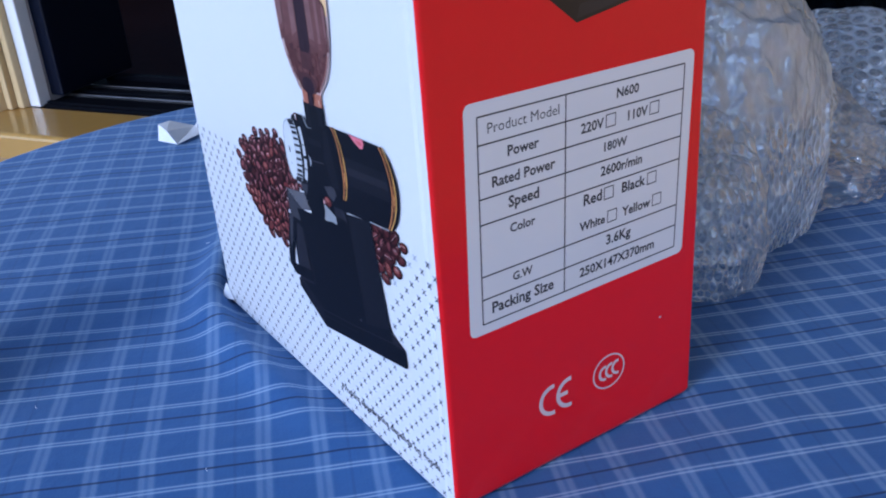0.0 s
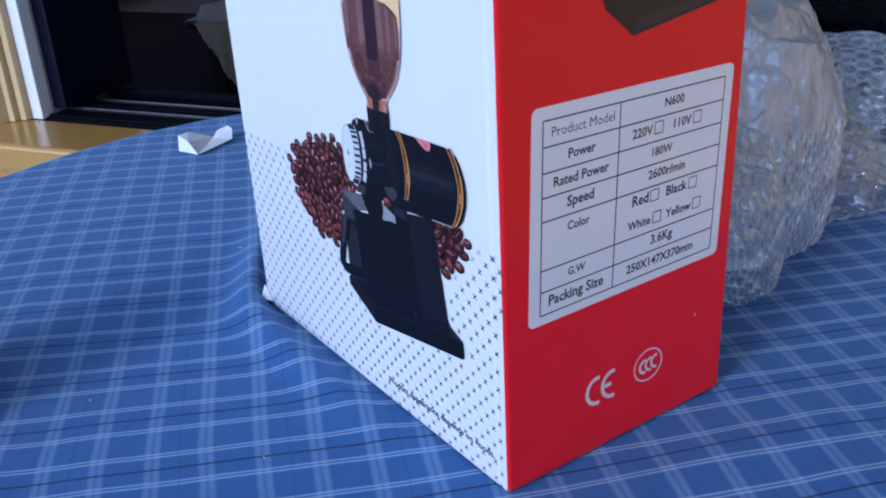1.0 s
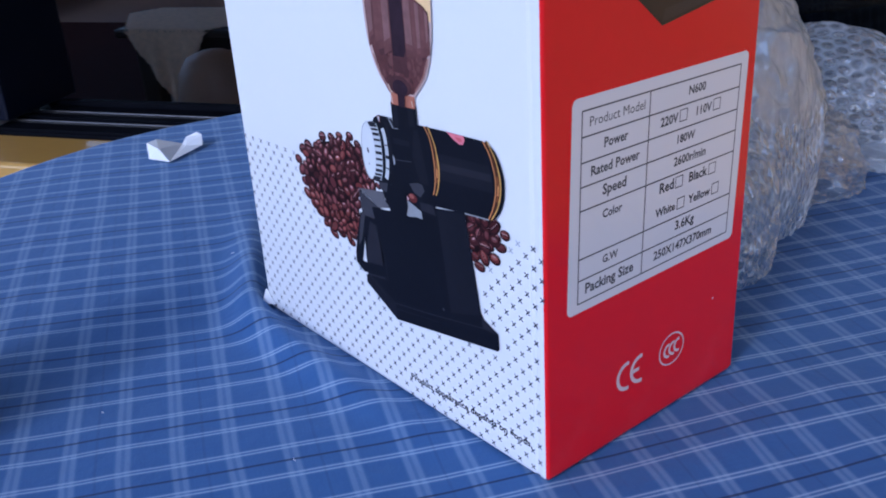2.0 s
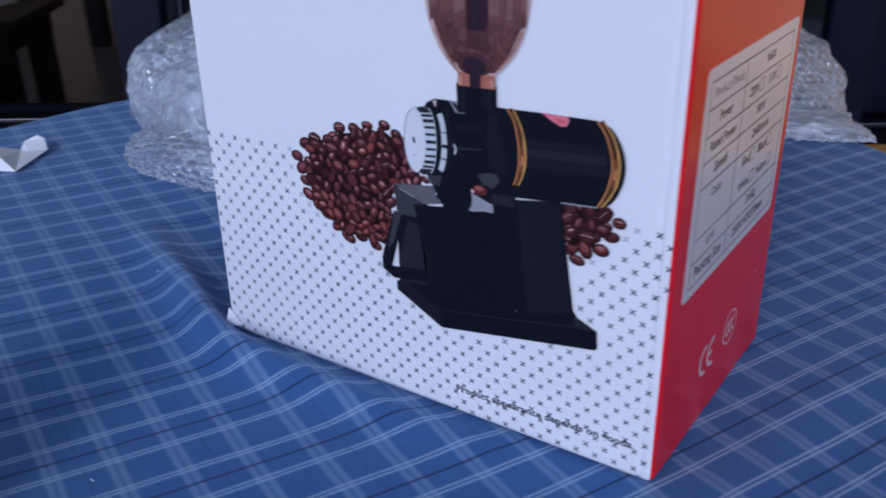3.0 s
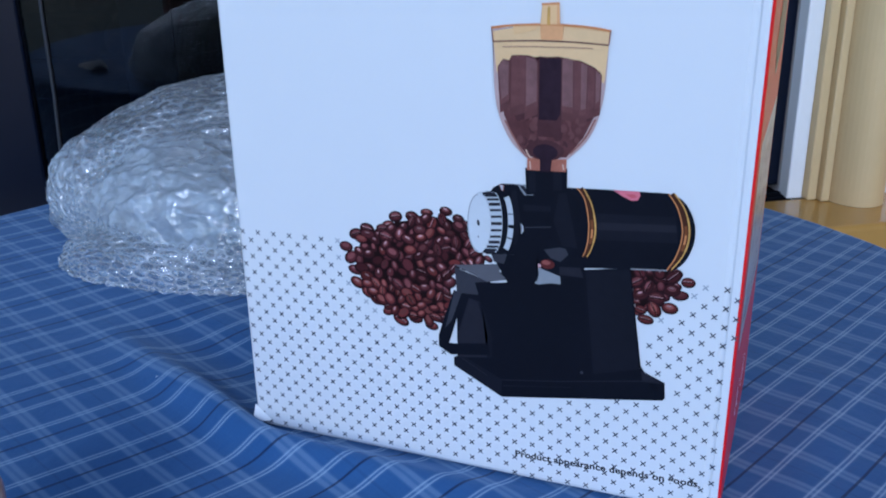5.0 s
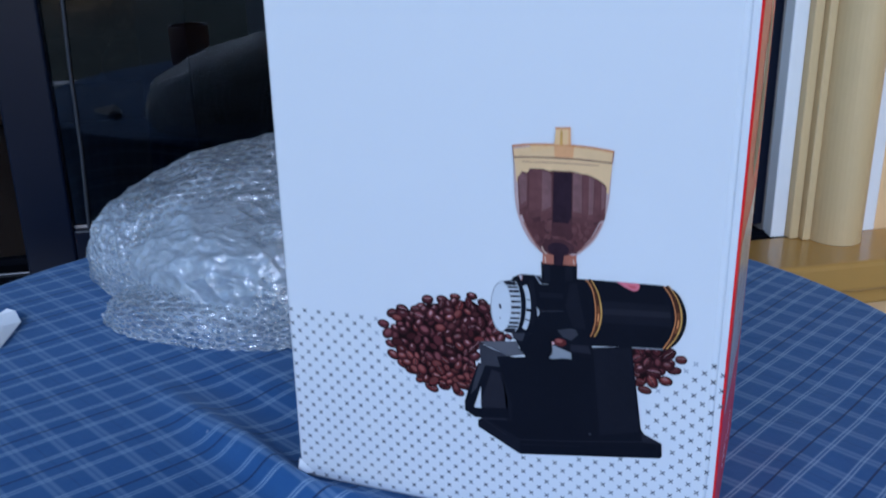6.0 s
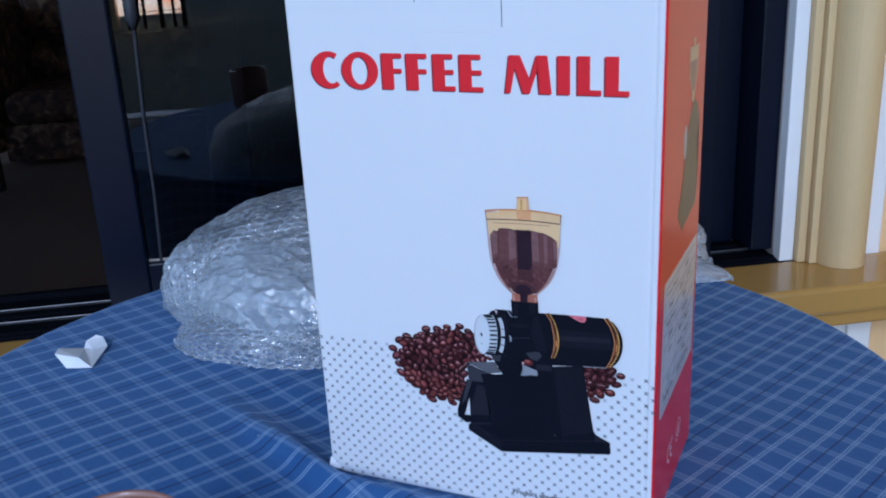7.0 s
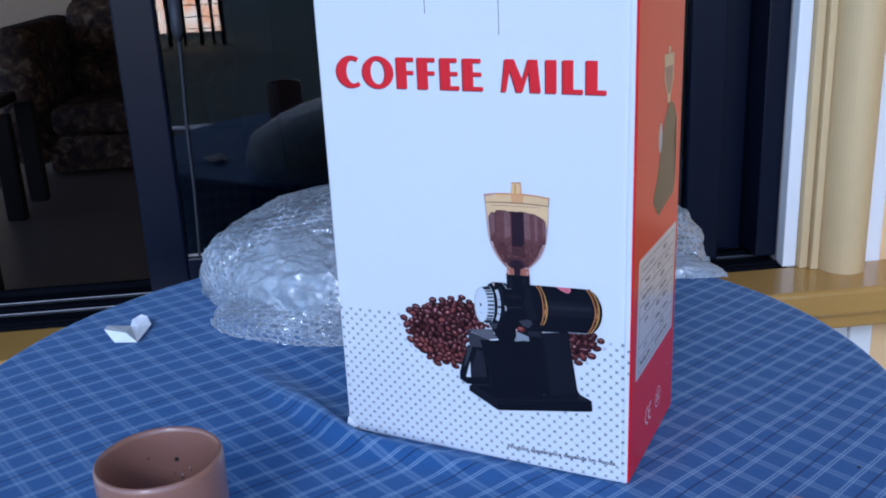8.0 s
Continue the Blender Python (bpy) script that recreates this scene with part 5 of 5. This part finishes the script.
def build_side_print():
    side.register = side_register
    # rating label
    corners = []
    for cy_, cz_, a0 in ((127.5, 80, -90), (127.5, 165.5, 0), (16.5, 165.5, 90), (16.0, 80, 180)):
        corners += oval(cy_, cz_, 3, 3, a0, a0 + 90, 5)
    side.put("rating_label", corners, M_LABEL, "pale grey rating label with a black ruled table")
    rows = [163.0, 152.6, 142.2, 132.2, 122.2, 101.2, 91.6, 81.2]
    lines = [[(19.4, z), (125.2, z)] for z in rows] + [[(y, 81.2), (y, 163.0)] for y in (19.4, 61.2, 125.2)]
    for ln in lines:
        side.strokes("ruled_line", [ln], 0.64, M_INK)
        side.layer -= 1
    side.layer += 1
    words = (("Product Model", 24, 58, 156.2), ("Power", 33, 48, 145.9), ("Rated Power", 25.5, 56, 135.7), ("Speed", 33, 48, 125.9), ("Color", 33.5, 46, 115.6), ("G.W", 34.5, 44.5, 95.2), ("Packing Size", 24, 55.5, 84.8),
             ("N600", 87.5, 99.5, 156.4), ("220V", 69, 81, 146.0), ("110V", 94, 105, 146.0), ("180W", 81.5, 94, 136.0), ("2600r/min", 80, 103, 126.0), ("Red", 71, 81, 115.8), ("Black", 92, 105.5, 115.8),
             ("White", 69, 83, 105.2), ("Yellow", 92.5, 109, 105.2), ("3.6Kg", 84, 98, 95.0), ("250X147X370mm", 69.5, 112.5, 84.8))
    for text, y0, y1, z in words:
        lettering("label_word", text, side, y0, z, y1 - y0, M_INK, bold=0.0 if "M" in text else 0.026)
    boxes = [(y, z) for y, z in ((82.2, 145.6), (106.2, 145.6), (82.2, 115.4), (106.6, 115.4), (84.4, 104.8), (110.2, 104.8))]
    for y, z in boxes:
        side.strokes("tick_box", [[(y, z), (y + 5, z), (y + 5, z + 5), (y, z + 5)]], 0.64, M_INK, closed=True)
    # two certification marks as plain arcs
    def arc(c, r, a0, a1):
        return oval(c[0], c[1], r, r, a0, a1, 14)
    side.strokes("certification_mark", [arc((53.6, 32.0), 6.6, 80, 280), arc((63.2, 32.0), 6.6, 80, 280), [(57.5, 32.2), (62.2, 32.2)]], 2.0, M_MARK, "pale printed pair of arcs")
    ring = side.strokes("certification_mark", [oval(86.5, 32.5, 9.2, 8.2, 0, 360, 36)], 0.8, M_MARK, "pale ring round three arcs", closed=True)
    for c in ((84.2, 32.3), (88.0, 32.6), (91.8, 32.9)):
        side.strokes("arc", [arc(c, 3.2, 80, 280)], 1.4, M_MARK, parent=ring)
    side.put("print_fleck", oval(118, 48, 0.7, 0.6, n=10), M_MARK)
    # the grinder pictured again, seen from its end
    g = side.put("printed_grinder", [(49.5, 204), (51, 200.5), (66.5, 188.5), (116, 196.5), (118, 203), (120, 206), (114, 232), (108, 241), (119, 256), (107, 268), (93, 271), (79, 259), (69, 240), (62, 222)], M_S_BLACK, "printed picture of a black coffee grinder")
    P = lambda pts, m: side.put("printed_shape", pts, m, "", g)
    P([(66.5, 190), (115, 197.6), (115, 201), (68, 195)], M_S_DARK)
    P(oval(67, 247, 5.2, 11), M_S_PALE)
    P([(72, 306), (104, 306), (103, 288), (96, 276), (94, 270), (86, 270), (84, 276), (74, 288)], M_S_AMBER)
    P([(75, 297), (101, 297), (100, 288), (94, 277), (86, 277), (77, 288)], M_S_ROSE)
    P([(85, 311), (91, 311), (91, 306), (85, 306)], M_S_AMBER)


build_side_print()


# ---- bubble wrap heaped behind the carton ----
wrap = thing("bubble_wrap", (-0.30, 0.28, TABLE), label="crumpled clear bubble wrap heaped behind the carton", category="bubble wrap")


def creases(p, seed):
    """Broad soft folds of stiff film with a few narrow sharp ridges, about -1 to 1."""
    q = p * 5.0 + Vector((seed, seed * 1.7, 0))
    a = noise.noise(q)
    b = max(0.0, 1 - abs(noise.noise(q * 1.5 + Vector((3.1, 0, 7)))) * 5.0)
    c = max(0.0, 1 - abs(noise.noise(q * 3.4 + Vector((9, 4, 1)))) * 5.0)
    d = noise.noise(q * 5.5 + Vector((2, 8, 5)))
    e = max(0.0, 1 - abs(noise.noise(q * 6.5 + Vector((5, 1, 8)))) * 3.0)
    f = max(0.0, 1 - abs(noise.noise(q * 12.0 + Vector((1, 6, 3)))) * 3.0)
    return 0.85 * a + 0.22 * b + 0.16 * c + 0.16 * d + 0.12 * e + 0.07 * f


def bubbles(u, v, pitch=0.0112, r=0.0050):
    """Domes of the air bubbles of a sheet, 0 to 1, on a hexagonal lattice (arrays)."""
    row = pitch * 0.866
    best = np.full(u.shape, 1e9)
    j0 = np.round(v / row)
    for dj in (-1, 0, 1):
        j = j0 + dj
        off = np.where(np.mod(j, 2) > 0.5, pitch / 2, 0.0)
        i = np.round((u - off) / pitch)
        best = np.minimum(best, (u - off - i * pitch) ** 2 + (v - j * row) ** 2)
    d = np.sqrt(best) / r
    return np.where(d < 1, np.sqrt(np.clip(1 - d ** 3, 0, 1)), 0.0)


def wrap_fold(centre, radii, top, seed, size, n=300, reach=112, squash=0.30, turn=0.0, milky=0.5, low=None, dome=0.0005, cells=0.40):
    """One fold of the sheet: a square of film bent over into a lump, creased, with its bubbles.
    low: above this height the smooth, milky side of the film is turned out; cells: how much clearer the bubbles are."""
    cx_, cy_ = centre
    ax, ay = radii
    base_r = (ax + ay + top) / 3
    full = radians(reach)
    coarse = 120
    def net(m):
        u, v = np.meshgrid(np.linspace(-1, 1, m + 1), np.linspace(-1, 1, m + 1), indexing="ij")
        du, dv = u * np.sqrt(1 - v * v / 2), v * np.sqrt(1 - u * u / 2)
        rho, an = np.hypot(du, dv), np.arctan2(dv, du)
        phi = rho * full
        return u, v, np.sin(phi) * np.cos(an), np.sin(phi) * np.sin(an), np.cos(phi)
    _, _, ox, oy, oz = net(coarse)
    k = np.array([[creases(Vector((ox[i, j] * 0.16 + cx_, oy[i, j] * 0.16 + cy_, oz[i, j] * 0.16)), seed) for j in range(coarse + 1)] for i in range(coarse + 1)])
    # finer net, with the creases carried over smoothly
    u, v, ox, oy, oz = net(n)
    g = (u + 1) / 2 * coarse, (v + 1) / 2 * coarse
    i0, j0 = np.minimum(g[0].astype(int), coarse - 1), np.minimum(g[1].astype(int), coarse - 1)
    fi, fj = g[0] - i0, g[1] - j0
    k = k[i0, j0] * (1 - fi) * (1 - fj) + k[i0 + 1, j0] * fi * (1 - fj) + k[i0, j0 + 1] * (1 - fi) * fj + k[i0 + 1, j0 + 1] * fi * fj
    k = 1 + size * k / base_r
    z = top * (squash + (1 - squash) * oz) * k
    under = np.clip(-z, 0, None)
    spread = 1 + np.minimum(0.20, under / top * 0.6)
    lx, ly = ax * ox * k * spread, ay * oy * k * spread
    ca, sa = math.cos(radians(turn)), math.sin(radians(turn))
    x, y = cx_ + lx * ca - ly * sa, cy_ + lx * sa + ly * ca
    z = np.maximum(z, 0.002 + 0.002 * np.sin(u * 40) * np.sin(v * 37))
    pos = np.stack((x, y, z), axis=2)
    nr = np.cross(np.gradient(pos, axis=0), np.gradient(pos, axis=1))
    nr /= np.linalg.norm(nr, axis=2, keepdims=True) + 1e-9
    arc = base_r * full
    b = bubbles(u * arc + 0.004 * np.sin(5 * v + 3 * u + seed), v * arc + 0.004 * np.sin(6 * u - 2 * v + seed))
    if low is not None:
        b = b * np.clip((low - z + 0.012 * (k - 1) * base_r / size) / 0.012, 0.15, 1)
    pos = pos + nr * (b * dome)[:, :, None]
    pos[:, :, 2] = np.maximum(pos[:, :, 2], 0.001)
    pos = pos - np.array((-0.30, 0.28, 0.0))
    me = bpy.data.meshes.new("fold")
    w = n + 1
    idx = np.arange(w * w).reshape(w, w)
    faces = np.stack((idx[:-1, :-1], idx[1:, :-1], idx[1:, 1:], idx[:-1, 1:]), axis=2).reshape(-1, 4)
    me.from_pydata(pos.reshape(-1, 3).tolist(), [], faces.tolist())
    me.materials.append(M_FILM)
    me.polygons.foreach_set("use_smooth", [True] * len(me.polygons))
    # how milky the film is: clearer over each bubble than between them
    at = me.attributes.new("dome", "FLOAT", "POINT")
    at.data.foreach_set("value", b.reshape(-1).tolist())
    at = me.attributes.new("milk", "FLOAT", "POINT")
    at.data.foreach_set("value", (milky * (1 - cells * b)).reshape(-1).tolist())
    ob = new("fold", me)
    ob.parent = wrap
    return ob


# heap beside the white face: an upper fold with its bubbles out, a smooth milky fold before it, a flat corner
wrap_fold((-0.402, 0.335), (0.215, 0.135), 0.131, 1.3, 0.016, 440, squash=0.16, reach=101, turn=23, milky=0.38, cells=0.50)
wrap_fold((-0.395, 0.300), (0.150, 0.090), 0.104, 4.1, 0.022, 240, turn=20, milky=0.40)
wrap_fold((-0.418, 0.208), (0.118, 0.058), 0.096, 7.7, 0.013, 400, squash=0.26, reach=111, turn=-4, milky=0.43, low=0.040, cells=0.55)
wrap_fold((-0.400, 0.230), (0.100, 0.050), 0.080, 11.2, 0.024, 240, squash=0.16, milky=0.30)
wrap_fold((-0.530, 0.234), (0.058, 0.048), 0.078, 5.9, 0.012, 260, squash=0.34, reach=122, milky=0.42, cells=0.25)
wrap_fold((-0.432, 0.172), (0.098, 0.040), 0.034, 3.3, 0.008, 280, squash=0.14, turn=4, milky=0.44, cells=0.62)
wrap_fold((-0.090, 0.232), (0.050, 0.046), 0.105, 12.4, 0.012, 220, milky=0.36)
# tall curl behind the red face, and a sheet that slumps behind it
wrap_fold((-0.140, 0.290), (0.082, 0.090), 0.182, 2.9, 0.015, 400, milky=0.60, low=0.10, cells=0.40)
wrap_fold((-0.150, 0.290), (0.062, 0.072), 0.145, 6.4, 0.024, 240, milky=0.34)
wrap_fold((-0.170, 0.530), (0.114, 0.068), 0.089, 5.2, 0.014, 380, squash=0.12, milky=0.50, cells=0.45)
wrap_fold((-0.098, 0.488), (0.078, 0.026), 0.022, 8.8, 0.008, 220, squash=0.1, turn=6, milky=0.50, low=0.006)
wrap_fold((-0.190, 0.400), (0.100, 0.090), 0.090, 9.6, 0.018, 260, squash=0.15, milky=0.30)


# ---- small things on the cloth ----
def build_paper():
    """A strip folded in three: a bent low wing, a valley, and a wing that stands up."""
    bm = bmesh.new()
    apex, bl, br, tip, back, mid, ul, top, t2, m2, r = [bm.verts.new(v) for v in (
        (0.017, -0.023, 0.0115), (0.0045, -0.029, 0.0005), (0.0275, -0.019, 0.0005), (-0.018, -0.020, 0.009), (-0.0270, -0.0060, 0.0075), (-0.012, 0.013, 0.0015),
        (-0.014, 0.019, 0.0065), (-0.008, 0.028, 0.0105), (0.000, 0.029, 0.0090), (0.003, 0.010, 0.0035), (0.009, 0.024, 0.0020))]
    for f in ((bl, br, apex), (tip, bl, apex), (tip, apex, back), (back, apex, mid), (apex, br, mid), (mid, br, m2), (mid, m2, ul), (ul, m2, t2), (ul, t2, top), (br, r, m2), (m2, r, t2)):
        bm.faces.new(f)
    bmesh.ops.recalc_face_normals(bm, faces=bm.faces)
    ob = part("paper_scrap", bm, M_PAPER)
    ob.matrix_world = pose(-0.596, 0.099, TABLE + 0.001)
    tagged(ob, label="small folded scrap of white paper on the cloth", category="paper")
    sol = ob.modifiers.new("thickness", "SOLIDIFY")
    sol.thickness = 0.0004


def build_cup():
    th = thing("cup", (-0.2572, -0.2196, TABLE), label="empty glazed clay-brown cup with coffee specks inside", category="cup")
    r, h = 0.0420, 0.0905
    bm = bmesh.new()
    prof = [(0.0005, 0.0), (r - 0.010, 0.0), (r - 0.004, 0.003), (r - 0.001, 0.012), (r, h - 0.004), (r - 0.0008, h - 0.001), (r - 0.0020, h), (r - 0.0034, h - 0.001), (r - 0.0040, h - 0.004), (r - 0.0046, 0.014), (r - 0.010, 0.006), (0.0005, 0.005)]
    lathe(bm, prof, 64)
    bmesh.ops.recalc_face_normals(bm, faces=bm.faces)
    part("body", bm, M_CUP, th, smooth=True)
    for a, z, s in ((2.05, 0.066, 0.0016), (2.55, 0.070, 0.0007)):
        bm = bmesh.new()
        bmesh.ops.create_icosphere(bm, subdivisions=2, radius=s)
        sp = part("coffee_speck", bm, M_COFFEE, th, smooth=True)
        rr = r - 0.0046
        sp.location = (rr * math.cos(a), rr * math.sin(a), z)
    for a, z, s in ((1.80, 0.058, 0.0010), (1.98, 0.052, 0.0013), (2.12, 0.056, 0.0009)):
        bm = bmesh.new()
        bmesh.ops.create_icosphere(bm, subdivisions=2, radius=s)
        for v in bm.verts:
            v.co.z *= 2.2
        sp = part("water_drop", bm, M_DROP, th, "clear glinting drop", smooth=True)
        sp.location = ((r - 0.0047) * math.cos(a), (r - 0.0047) * math.sin(a), z)


def build_lint():
    rnd = random.Random(12)
    for x, y in ((-0.205, -0.128), (-0.10, -0.075), (-0.33, 0.02)):
        bm = bmesh.new()
        a, prev = rnd.uniform(0, 6.28), None
        px, py = 0.0, 0.0
        z = 0.0008
        ring_prev = None
        for k in range(3):
            a += rnd.uniform(-0.7, 0.7)
            px, py = px + 0.0013 * math.cos(a), py + 0.0013 * math.sin(a)
            w = 0.00014
            ring_now = [bm.verts.new((px - w * math.sin(a), py + w * math.cos(a), z)), bm.verts.new((px + w * math.sin(a), py - w * math.cos(a), z)), bm.verts.new((px, py, z + 0.0004))]
            if ring_prev:
                for i in range(3):
                    bm.faces.new((ring_prev[i], ring_prev[(i + 1) % 3], ring_now[(i + 1) % 3], ring_now[i]))
            ring_prev = ring_now
        ob = part("lint_thread", bm, M_LINT)
        ob.location = (x, y, TABLE + cloth_height(x, y) - 0.0012)
        tagged(ob, label="short pale lint thread on the cloth", category="lint", group="lint on the cloth")
    bm = bmesh.new()
    bmesh.ops.create_icosphere(bm, subdivisions=2, radius=0.0011)
    ob = part("coffee_crumb", bm, M_COFFEE)
    ob.location = (0.158, 0.090, TABLE)
    tagged(ob, label="tiny dark coffee crumb on the cloth", category="crumb")


def build_lid():
    th = thing("tin_lid", (0.123, 0.006, TABLE), label="small tan metal lid lying on the cloth", category="lid")
    bm = bmesh.new()
    lathe(bm, [(0.0005, 0.0), (0.0085, 0.0), (0.0092, 0.001), (0.0092, 0.0085), (0.0084, 0.0098), (0.0070, 0.0098), (0.0064, 0.0090), (0.0005, 0.0090)], 32)
    bmesh.ops.recalc_face_normals(bm, faces=bm.faces)
    part("body", bm, M_TIN, th, smooth=False)


build_paper()
build_cup()
build_lint()
build_lid()
